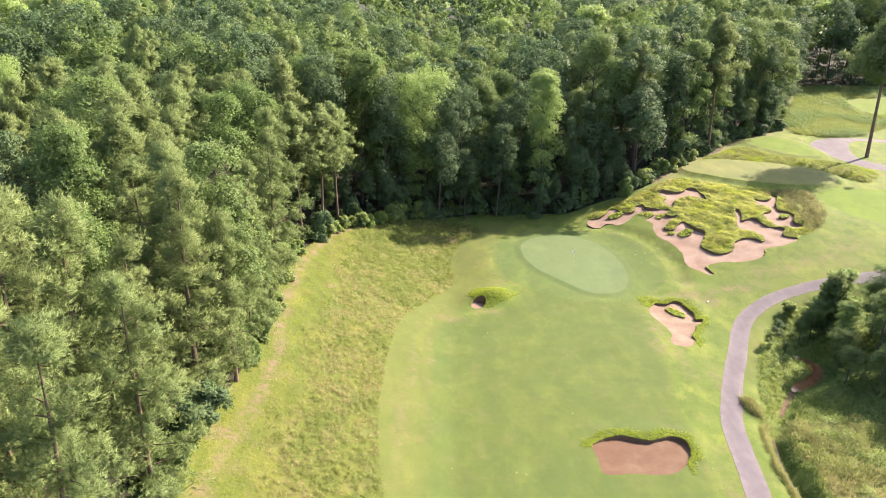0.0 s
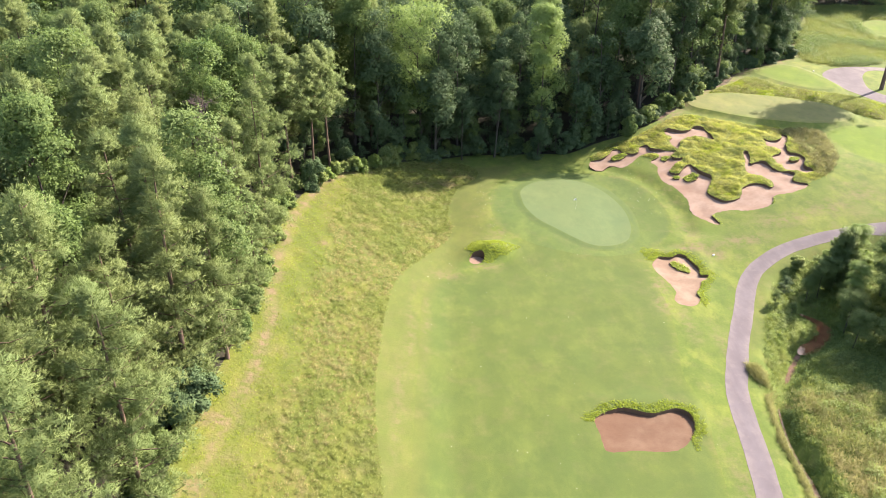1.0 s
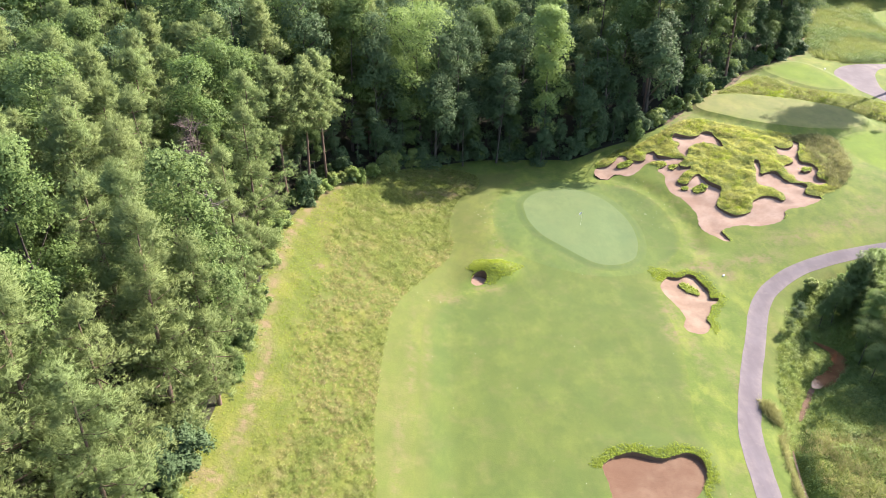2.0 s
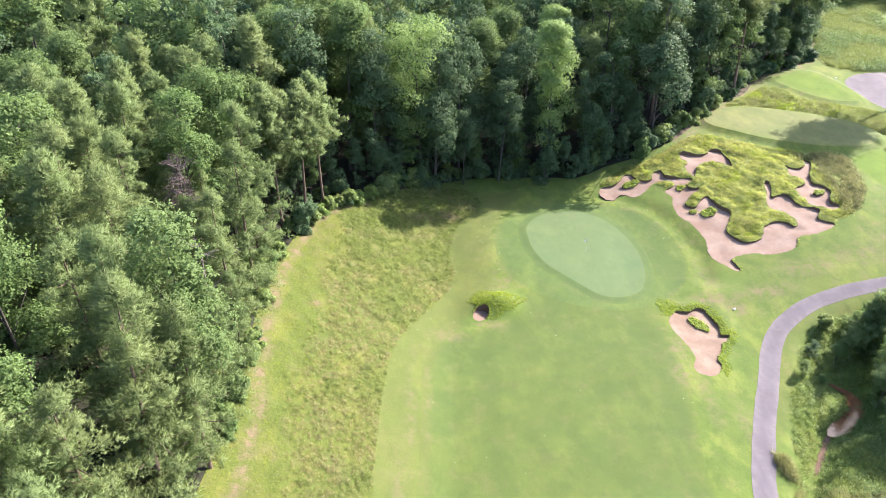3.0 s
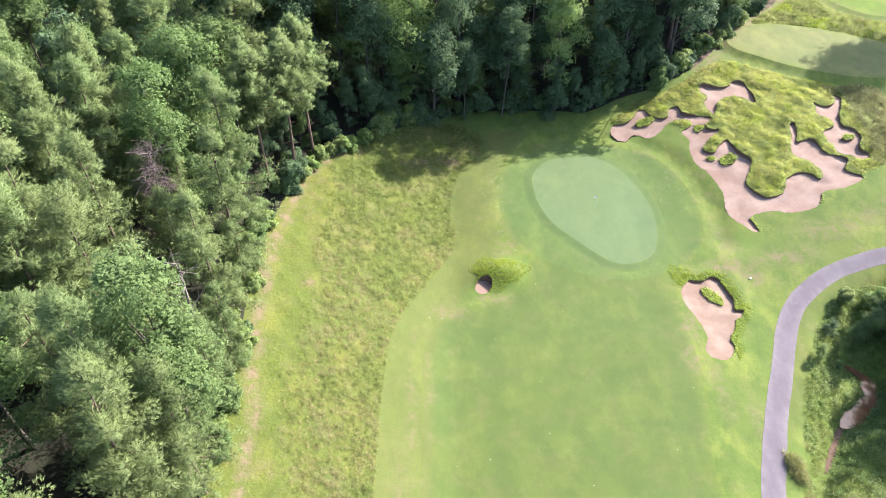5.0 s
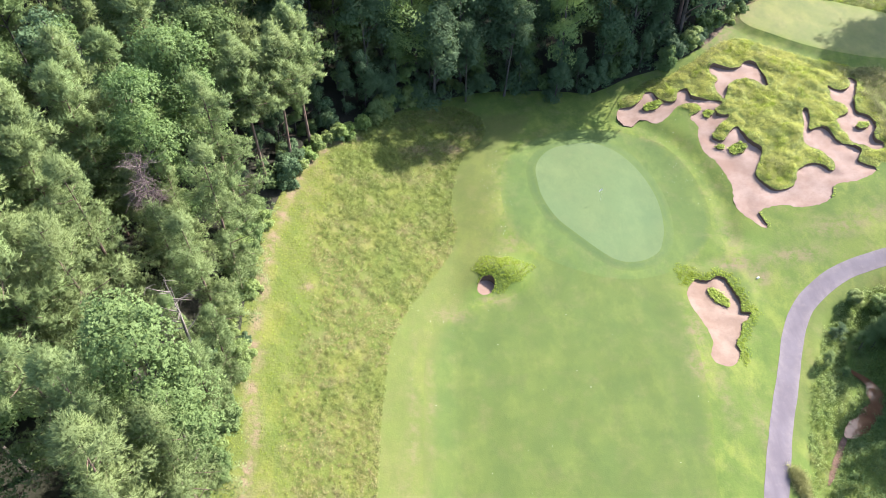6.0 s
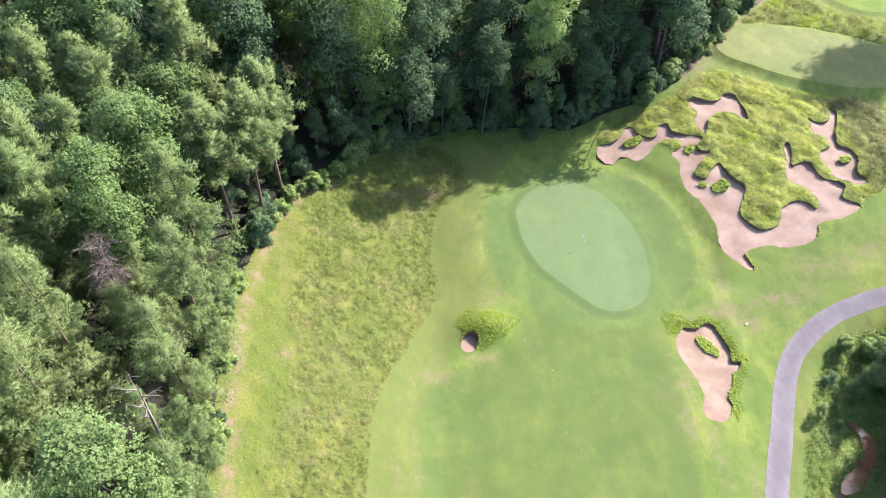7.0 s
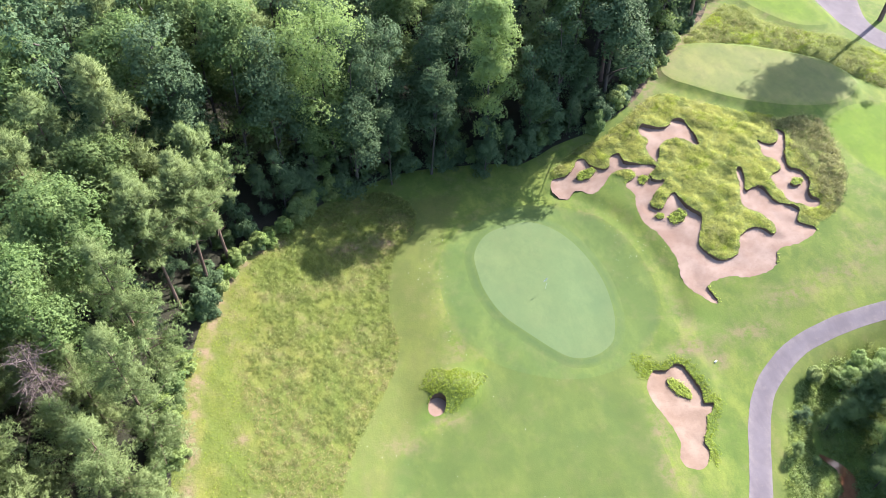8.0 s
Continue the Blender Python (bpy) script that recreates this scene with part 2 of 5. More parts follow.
def line_distance(x, y, line):
    d = np.full(np.shape(x), 1e9)
    for (ax, ay), (bx, by) in zip(line[:-1], line[1:]):
        t = np.clip(((x - ax) * (bx - ax) + (y - ay) * (by - ay)) / ((bx - ax) ** 2 + (by - ay) ** 2), 0, 1)
        d = np.minimum(d, np.hypot(x - ax - t * (bx - ax), y - ay - t * (by - ay)))
    return d


def inside(x, y, ring):
    x, y = np.asarray(x, float), np.asarray(y, float)
    odd = np.zeros(x.shape, bool)
    for (ax, ay), (bx, by) in zip(ring, ring[1:] + ring[:1]):
        if ay != by:
            odd ^= ((ay > y) != (by > y)) & (x < (bx - ax) * (y - ay) / (by - ay) + ax)
    return odd


CREEK = [(16, -40), (26, 5), (32.5, 36), (35.0, 50), (35.7, 55.5), (35.7, 59), (36.2, 62.5), (37.0, 66), (39.7, 70.4), (42.0, 73.6), (43.6, 75.8), (46.4, 77.6), (48.7, 79.6), (49.1, 82),
         (47.5, 84.2), (48.6, 88), (54, 91.5), (66, 95), (90, 98)]


def height(x, y):
    """Metres above the fairway: a bank up to the wood, a rise towards the tees, the creek's gully and the green's table."""
    x, y = np.asarray(x, float), np.asarray(y, float)
    s = 2 - x
    left = 0.29 * np.where(s > 0, s * s / np.maximum(s + 2, 0.1), 0)
    left = np.where(s > 30, 0.29 * 900 / 32 + 0.12 * np.minimum(s - 30, 60), left) * (1 - 0.28 * smooth(90, 122, y))
    u = x * 0.75 + y * 0.66
    right = (6.7 * smooth(86, 136, u) + 0.03 * np.clip(u - 135, 0, 200)) * smooth(10, 45, x)
    gully = -1.8 * (1 - smooth(0.5, 1.6 + 2.6 * smooth(64, 76, y), line_distance(x, y, CREEK)))
    table = 1.1 * np.exp(-(((x - 15) / 13) ** 2 + ((y - 114) / 17) ** 2) ** 2)
    return left + right + gully + table


def ground_at(x, y):
    return float(height(x, y))


def ring_of(points, step=0.5, wobble=0.0, seed=0):
    """A smooth closed outline through the control points."""
    rng = np.random.default_rng(seed)
    p = np.array(points, float)
    out = []
    for i in range(len(p)):
        a, b, c, d = p[i - 1], p[i], p[(i + 1) % len(p)], p[(i + 2) % len(p)]
        n = max(1, int(np.hypot(*(c - b)) / step))
        for k in range(n):
            t = k / n
            q = 0.5 * (2 * b + (c - a) * t + (2 * a - 5 * b + 4 * c - d) * t * t + (3 * b - a - 3 * c + d) * t ** 3)
            out.append(tuple(q + rng.normal(0, wobble, 2)))
    return out


def curve_of(points, step=1.0):
    p = np.array([points[0]] + list(points) + [points[-1]], float)
    out = []
    for i in range(1, len(p) - 2):
        a, b, c, d = p[i - 1:i + 3]
        n = max(1, int(np.hypot(*(c - b)) / step))
        for k in range(n):
            t = k / n
            out.append(0.5 * (2 * b + (c - a) * t + (2 * a - 5 * b + 4 * c - d) * t * t + (3 * b - a - 3 * c + d) * t ** 3))
    return np.array(out + [p[-1]])


def ribbon(points, widths, step=1.0):
    """The outline of a strip along a line."""
    c = curve_of(points, step)
    w = np.interp(np.linspace(0, 1, len(c)), np.linspace(0, 1, len(widths)), widths)[:, None] / 2
    t = np.gradient(c, axis=0)
    n = np.stack([-t[:, 1], t[:, 0]], 1) / np.maximum(np.linalg.norm(t, axis=1), 1e-6)[:, None]
    k = np.arange(len(c))
    uneven = 0.02 * (np.sin(k * 0.83) + np.sin(k * 0.37 + 1) + np.sin(k * 1.9))[:, None]
    return [tuple(v) for v in c + n * (w + uneven)] + [tuple(v) for v in (c - n * (w + np.roll(uneven, 7)))[::-1]]


# outlines of the cut grass, the bunkers and the paths
GREEN = ring_of([(14.2, 118.5), (16.4, 121.8), (19.8, 123.2), (23.4, 123.4), (26.6, 121.1), (29.1, 116.7), (30.4, 111.5), (30.3, 106.5), (29.5, 103.5),
                 (28.5, 101.7), (26.2, 100.3), (23.5, 100.1), (21.3, 101.3), (18.2, 104.5), (15.8, 107.5), (14.4, 111.3), (14.0, 114.8)])
COLLAR = ring_of([(12.9, 118.9), (15.5, 122.8), (19.5, 124.5), (23.7, 124.7), (27.6, 122.2), (30.3, 117.2), (31.7, 111.6), (31.6, 106.3), (30.7, 102.9),
                  (29.3, 100.7), (26.5, 99.0), (23.1, 98.8), (20.4, 100.3), (17.1, 103.6), (14.6, 106.9), (13.1, 111.0), (12.6, 114.9)])
APRON = ring_of([(8.6, 112.5), (9.6, 119.4), (13.2, 123.9), (18.3, 126.7), (24.4, 127.2), (29.8, 125.0), (34.1, 121.2), (36.3, 115.6), (37.0, 109.7),
                 (36.0, 104.5), (33.2, 100.8), (28.6, 98.2), (23.3, 97.3), (18.0, 98.4), (13.0, 101.1), (9.6, 105.8)])
FAIRWAY = ring_of([(22, -20), (16, -48), (4, -52), (-2.5, -35), (-3.2, 0), (-2.8, 40), (-2.6, 60), (-2.3, 75), (-2.2, 84), (-1.2, 89), (2, 92.5), (6, 93.8), (10.5, 96), (12.5, 101), (20, 103), (28, 101), (30.2, 97), (29.8, 92), (29.8, 84), (29, 77),
                   (27.5, 70), (28, 64), (27, 57), (25, 40), (23.5, 10)], 1.0)
MEADOW = ring_of([(6.9, 125.3), (3.5, 120.9), (1.6, 112.1), (2.2, 106), (0.5, 100.5), (-2.6, 95), (-5.1, 89.5), (-6.3, 84), (-6.8, 72), (-6.5, 62),
                  (-5.0, 50), (-4.5, 36), (-5, 5), (-6, -45), (-13, -56), (-21.5, -45), (-22, 0), (-22, 36), (-22.5, 50), (-22, 62), (-21.5, 72), (-22, 84), (-22.5, 95), (-21.5, 106), (-19.5, 117), (-15.5, 123.5),
                  (-9, 129), (1, 134.5), (6.5, 131.5)], 0.8)
TEE = ring_of([(51.6, 149.4), (55.5, 153.4), (60.1, 155.0), (66.6, 153.2), (73.3, 150.0), (78.4, 146.2), (80.6, 141.6), (80.0, 138.2), (76.1, 135.6),
               (71.1, 135.2), (66.1, 136.5), (59.9, 139.5), (55.2, 143.2), (52, 146.3)])
TEE_BACK = ring_of([(73.5, 171), (79, 176), (84, 175), (86.5, 167.8), (86.8, 158.5), (82.5, 157.2), (78, 160.5)])
LAWN = ring_of([(70.9, 130.8), (73.5, 133.4), (79, 135.2), (86, 134), (104, 128), (110, 110), (92, 106), (80, 110), (73.7, 117.5), (71.2, 124.7)])
FAR_LAWN = ring_of([(121, 203), (124.5, 219), (131, 221), (140, 220), (150, 212), (140, 196), (128, 197)])
HEATH = ring_of([(28.8, 132.4), (31.5, 134.4), (33.6, 136.0), (37.3, 136.5), (41.4, 138.6), (45.0, 141.4), (49.5, 143.3), (54.3, 140.6), (59.2, 137.2),
                 (65.8, 134.2), (70.3, 133.2), (70.6, 128.6), (68.7, 121.4), (66.5, 117.4), (64.0, 114.8), (60.7, 113.2), (57, 112), (50, 111), (45, 111),
                 (44.5, 116), (41, 121), (40, 126), (37, 129.5), (32, 129.8)])
HEATH_BACK = ring_of([(58.5, 156.5), (64.5, 162.1), (71.5, 167.4), (75.0, 161.3), (80.2, 156.4), (85.4, 153.5), (91, 146), (89.5, 142), (85.5, 138.2),
                      (81.6, 142.9), (78.6, 148.2), (73.6, 151.6), (66.9, 154.9)])
BUNKER_WEST = ring_of([(28.8, 131.4), (30.9, 131.4), (32.3, 132.6), (33.2, 133.9), (34.2, 133.8), (34.7, 132.2), (36.1, 130.8), (37.2, 130.9), (37.8, 132.5),
                       (39.2, 132.7), (39.6, 130.6), (42.4, 129.5), (43.6, 128.4), (42.2, 127.5), (42.4, 126.1), (43.8, 125.6), (41.8, 123.9), (40.6, 122.2),
                       (41.7, 121.0), (43.3, 122.6), (44.4, 123.1), (45.1, 120.3), (46.4, 118.5), (45.9, 116.7), (44.6, 114.2), (45.2, 112.2), (46.6, 110.8),
                       (49.0, 111.4), (50.0, 113.6), (52.0, 114.6), (53.4, 114.4), (54.2, 113.1), (55.1, 113.7), (54.2, 116.4)]
                      + [(52.4, 119.0), (53.5, 122.3), (54.0, 124.8), (54.8, 125.0), (54.4, 122.6), (53.9, 120.9), (56.0, 121.2), (56.9, 118.4), (58.7, 116.9),
                         (59.3, 115.8), (58.3, 114.3), (60.0, 112.7), (59.2, 111.6), (56.5, 110.7), (54.0, 110.5), (52.8, 108.4), (51.0, 107.5), (48.7, 107.4),
                         (46.3, 108.1), (43.3, 107.5), (43.8, 105.0), (42.8, 105.1), (40.6, 108.6), (40.9, 112.8), (40.0, 117.0), (38.8, 119.4), (38.6, 122.3),
                         (39.1, 124.5), (38.4, 126.6), (40.2, 127.9), (39.8, 129.2), (38.0, 129.6), (36.7, 129.1), (35.2, 127.5), (33.6, 126.8), (31.5, 128.1),
                         (29.8, 127.0), (28.6, 127.9), (28.1, 129.6)], 0.35, 0.05, 1)
BUNKER_NORTH = ring_of([(43.3, 136.6), (44.4, 136.9), (45.9, 136.1), (47.6, 135.8), (49.0, 137.0), (50.6, 136.4), (50.9, 133.9), (50.8, 131.0), (49.9, 131.0),
                        (48.7, 132.7), (46.7, 133.2), (45.1, 131.9), (43.9, 129.2), (43.3, 130.8), (43.1, 132.5), (44.0, 133.6), (43.4, 135.1)], 0.35, 0.05, 2)
BUNKER_EAST = ring_of([(63.1, 131.8), (64.1, 131.0), (63.2, 128.6), (61.9, 125.9), (61.4, 123.7), (62.7, 122.7), (63.0, 120.8), (61.8, 118.6), (61.9, 117.5),
                       (62.7, 117.0), (62.0, 115.8), (60.4, 115.9), (58.9, 117.5), (58.5, 119.2), (57.9, 121.0), (58.2, 122.6), (60.0, 123.5), (60.2, 125.1),
                       (58.9, 126.4), (59.2, 127.9), (59.5, 129.9), (60.9, 128.7), (62.5, 129.3)], 0.35, 0.05, 3)
BUNKER_MIDDLE = ring_of([(32.2, 97.1), (31.1, 95.8), (30.7, 94.7), (30.7, 93.1), (31.3, 91.1), (31.8, 89.2), (31.9, 87.4), (31.2, 85.8), (31.5, 84.7),
                         (32.5, 84.1), (33.5, 84.3), (34.2, 85.0), (34.8, 86.2), (34.7, 87.3), (35.7, 88.9), (36.3, 90.3), (37.2, 90.8), (37.6, 91.7),
                         (36.6, 91.9), (36.9, 93.2), (36.7, 94.8), (36.3, 96.1), (36.1, 97.1), (35.2, 97.5), (33.9, 96.9), (32.9, 97.1)], 0.3, 0.03, 4)
BUNKER_NEAR = ring_of([(16.0, 62.5), (16.7, 63.3), (18.0, 64.0), (19.5, 64.3), (21.0, 63.9), (22.3, 63.5), (23.6, 63.9), (24.9, 64.2), (26.0, 63.7),
                       (26.3, 62.4), (25.9, 60.8), (24.8, 59.2), (23.4, 58.2), (21.7, 58.0), (19.5, 58.2), (17.5, 58.0), (16.4, 58.1), (16.2, 59.2),
                       (16.2, 60.8)], 0.3, 0.03, 5)
BUNKER_POT = ring_of([(4.5, 96.5), (5.0, 97.5), (5.8, 97.7), (6.6, 97.2), (6.6, 96.3), (6.1, 95.4), (5.1, 95.1), (4.5, 95.7)], 0.25, 0.02, 6)
PATH_LINE = [(6, -75), (13, -45), (20, -10), (24, 16), (26.5, 36), (29.0, 47), (30.1, 52.8), (31.1, 58.3), (32.4, 66.4), (34.1, 71.3), (36.4, 76.8), (38.9, 82.0), (41.7, 88.3), (44.2, 92.2),
             (47.2, 94.8), (50.6, 96.8), (55.1, 98.1), (59.0, 98.7), (64, 98.9), (74, 98.0), (90, 94), (140, 88)]
PATH = ribbon(PATH_LINE, [2.42, 2.42])
PATH_BACK = ring_of([(88.0, 167.5), (90.5, 171.5), (94.5, 174), (100.3, 174.4), (108, 172), (125, 167), (124.5, 164.6), (107.5, 169.2), (101, 171), (97.2, 167.6),
                     (94.8, 162.5), (93.3, 156.5), (95.2, 151.5), (100, 146), (112, 138), (128, 131), (127, 128.4), (110, 135.5), (97.5, 143.5), (91.2, 148.5),
                     (88.8, 154.5), (87.7, 161)], 0.8)
FIELD = ring_of([(90, 182.5), (96, 199), (108, 220), (122, 242), (146, 238), (136, 224), (124, 221), (119, 203), (126, 196), (112.7, 182), (104, 176.2), (94, 176)], 1.5)
FOREST_EDGE = [(400, -130), (70, -118), (0, -104), (-19, -78), (-21.5, -40), (-21.5, 45), (-21.5, 62), (-21, 72), (-21.3, 84), (-22.3, 95), (-21, 106), (-19, 117), (-14.5, 123.5), (-10, 128), (-2.5, 134.5),
               (7.2, 138.4), (18.7, 138), (25.4, 136.2), (30.5, 138), (37.7, 139), (45, 143), (50.5, 149.8), (57, 157.5), (64.5, 163.5), (71, 172.5), (82, 179.5),
               (88.5, 186), (99, 207), (109, 225), (121, 246), (150, 243), (400, 225)]
FOREST = [tuple(p) for p in curve_of(FOREST_EDGE, 2.0)] + [(400, 900), (-700, 900), (-700, -700), (400, -700)]
BUNKERS = [("west", BUNKER_WEST), ("north", BUNKER_NORTH), ("east", BUNKER_EAST), ("middle", BUNKER_MIDDLE), ("near", BUNKER_NEAR), ("pot", BUNKER_POT)]
# grassy islands left standing in the sand: centre, half length, half width, turn
ISLANDS = [(43.3, 119.1, 1.2, 1.0, 0.3), (41.2, 119.9, 0.6, 0.5, 0.0), (33.6, 130.6, 1.5, 0.75, 0.2), (41.0, 126.9, 0.9, 0.7, 1.2), (34.5, 94.3, 1.75, 0.75, -1.0),
           (61.0, 120.6, 0.9, 0.6, 0.2)]


def oval(cx, cy, a, b, turn, n=22):
    rng = np.random.default_rng(int(abs(cx) * 10))
    out = []
    for k in range(n):
        w, r = 2 * math.pi * k / n, 1 + rng.normal(0, 0.06)
        u, v = a * r * math.cos(w), b * r * math.sin(w)
        out.append((cx + u * math.cos(turn) - v * math.sin(turn), cy + u * math.sin(turn) + v * math.cos(turn)))
    return out


ISLAND_RINGS = [oval(*i) for i in ISLANDS]


# worn earth along the wood: lines with half widths
BARE_LINES = [([(-20.2, 48), (-19.6, 56), (-18.8, 66), (-18.9, 73), (-20.0, 80), (-20.6, 88), (-20.9, 97), (-20.5, 103), (-19.8, 109), (-18.6, 116), (-15.8, 121), (-12.0, 123.4)], 0.62),
              ([(-5.0, 122.0), (-1.5, 123.2), (2.6, 123.8)], 0.9)]

# ---- the ground sheet ----


def ripple(x, y, scale, seed=0.0):
    """Smooth unevenness between -1 and 1."""
    a, b = x / scale + seed, y / scale - seed * 1.7
    return (np.sin(1.7 * a + 1.3 * np.sin(1.1 * b + seed)) + np.sin(1.9 * b + 1.4 * np.sin(1.3 * a - seed)) + np.sin(1.2 * (a + b) + np.sin(2.3 * a))) / 3


def ring_distance(x, y, ring):
    """Metres inside the outline; negative outside."""
    d = line_distance(x, y, ring + ring[:1])
    return np.where(inside(x, y, ring), d, -d)


def near(x, y, ring, reach):
    r = np.array(ring)
    return (x > r[:, 0].min() - reach) & (x < r[:, 0].max() + reach) & (y > r[:, 1].min() - reach) & (y < r[:, 1].max() + reach)


def land(x, y):
    """The ground's height with the small forms on it: heath mounds, raised tees, banks round the bunkers, tussocky meadow."""
    x, y = np.asarray(x, float), np.asarray(y, float)
    z = height(x, y)
    for ring, lift, edge, uneven in ((HEATH, 0.14, 1.6, 0.26), (HEATH_BACK, 0.3, 1.8, 0.25), (TEE, 0.75, -1.6, 0.0), (MEADOW, 0.0, 1.5, 0.10), (TEE_BACK, 0.4, -1.6, 0.0),
                                     (GREEN, 0.12, -1.5, 0.0)):
        pick = near(x, y, ring, 3)
        if pick.any():
            px, py = x[pick], y[pick]
            d = ring_distance(px, py, ring)
            m = smooth(0, edge, d) if edge > 0 else smooth(edge, 0.2, d)
            z[pick] += m * (lift + uneven * (ripple(px, py, 1.6, 3) + 0.6 * ripple(px, py, 0.7, 8)))
    for cx, cy, a, b, lift in ((7.6, 98.5, 3.0, 2.1, 1.25), (21, 65.2, 6.0, 1.3, 0.3), (26.9, 62.5, 1.0, 2.6, 0.3), (34.5, 98.2, 3.0, 1.1, 0.28), (37.9, 94.5, 1.2, 4.0, 0.28), (38, 100.5, 3.5, 1.5, 0.3)):
        z += lift * np.exp(-((x - cx) / a) ** 2 - ((y - cy) / b) ** 2)
    pick = near(x, y, SWALE, 5)
    if pick.any():
        z[pick] -= 0.36 * np.exp(-(line_distance(x[pick], y[pick], SWALE) / 1.2) ** 2)
    return z + 0.05 * ripple(x, y, 5.0, 6) + 0.03 * ripple(x, y, 2.2, 9)


SWALE = [(26, 129.2), (31, 127.5), (35.2, 122.5), (38.0, 116), (39.2, 109.5), (38.6, 104)]


def mesh_of(name, verts, tris, mat, flat=True):
    me = bpy.data.meshes.new(name)
    verts, tris = np.asarray(verts, np.float32), np.asarray(tris, np.int32)
    normals = None
    if verts.shape[1] == 6:
        verts, normals = np.ascontiguousarray(verts[:, :3]), verts[:, 3:]
    me.vertices.add(len(verts))
    me.vertices.foreach_set("co", verts.ravel())
    me.loops.add(tris.size)
    me.loops.foreach_set("vertex_index", tris.ravel())
    me.polygons.add(len(tris))
    me.polygons.foreach_set("loop_start", np.arange(0, tris.size, tris.shape[1], dtype=np.int32))
    me.update(calc_edges=True)
    me.polygons.foreach_set("use_smooth", np.full(len(tris), not flat or normals is not None))
    if normals is not None:
        me.normals_split_custom_set_from_vertices(normals)
    me.materials.append(mat)
    return me


from mathutils.geometry import delaunay_2d_cdt


def patch_points(x0, x1, y0, y1, step, rng):
    gx, gy = np.meshgrid(np.arange(x0, x1, step), np.arange(y0, y1, step))
    p = np.stack([gx.ravel(), gy.ravel()], 1)
    return p + rng.uniform(-0.3, 0.3, p.shape) * step


# worn sandy spots in the grass: centre, half lengths, strength
WORN = [(30.3, 89.3, 1.0, 2.4, 0.9), (29.3, 84.4, 1.0, 1.8, 0.9), (34.2, 75, 0.8, 6, 0.5), (37.6, 99.2, 2.6, 0.9, 1.0), (40.6, 97.0, 1.4, 1.3, 0.8), (46, 100, 3.8, 1.2, 0.8),
        (52.6, 103.7, 4.0, 1.4, 0.7), (60, 105.3, 4.5, 1.1, 0.7), (8.1, 112, 0.7, 5.5, 0.35), (9.2, 104, 1.1, 2.2, 0.6), (1.0, 92, 2.4, 1.0, 0.7), (6.3, 94.2, 2.2, 0.6, 0.7),
        (31.2, 80, 0.8, 3.5, 0.5), (28.5, 52, 1.0, 8, 0.5), (-3.4, 76, 0.35, 12, 0.4), (-1.6, 80, 0.3, 9, 0.35), (-4.5, 63, 0.4, 8, 0.5), (38.5, 104, 1.5, 5, 0.4), (66, 108, 4, 2, 0.5), (-21.2, 56.2, 1.5, 0.8, 1.0), (-16.0, 93, 1.0, 0.7, 0.9)]


def worn_spots(x, y):
    return np.clip(sum(k * np.exp(-((x - cx) / a) ** 2 - ((y - cy) / b) ** 2) for cx, cy, a, b, k in WORN), 0, 1)


def bare_lines(x, y):
    """Trodden pinkish earth between meadow and trees, and in the meadow."""
    out = np.zeros(np.shape(x))
    for line, wide in BARE_LINES:
        d = line_distance(x, y, line) + 0.6 * ripple(x, y, 1.3, 5)
        out = np.maximum(out, np.exp(-np.clip(d / wide, 0, 9) ** 2))
    return out


def wood_rim(x, y):
    """Needle litter spilling out from under the trees."""
    return 0.9 * (1 - smooth(0.4, 3.2, line_distance(x, y, FOREST_EDGE[20:28]))) * smooth(24, 32, x)


def first_cut(x, y):
    """The olive strip of half-long grass along the meadow and between path and creek."""
    xb = np.interp(y, [84, 90, 95, 100, 118, 124, 130], [-1.6, 0, 3, 7, 8, 11, 14])
    beside = (1 - smooth(1.2, 4.0, line_distance(x, y, PATH_LINE))) * (x > np.interp(y, [p[1] for p in PATH_LINE[:-3]], [p[0] for p in PATH_LINE[:-3]])) * smooth(70, 78, y)
    return np.clip((1 - smooth(xb - 1, xb + 1.2, x)) * (x > -9) * (y < 132) + 0.8 * beside, 0, 1)


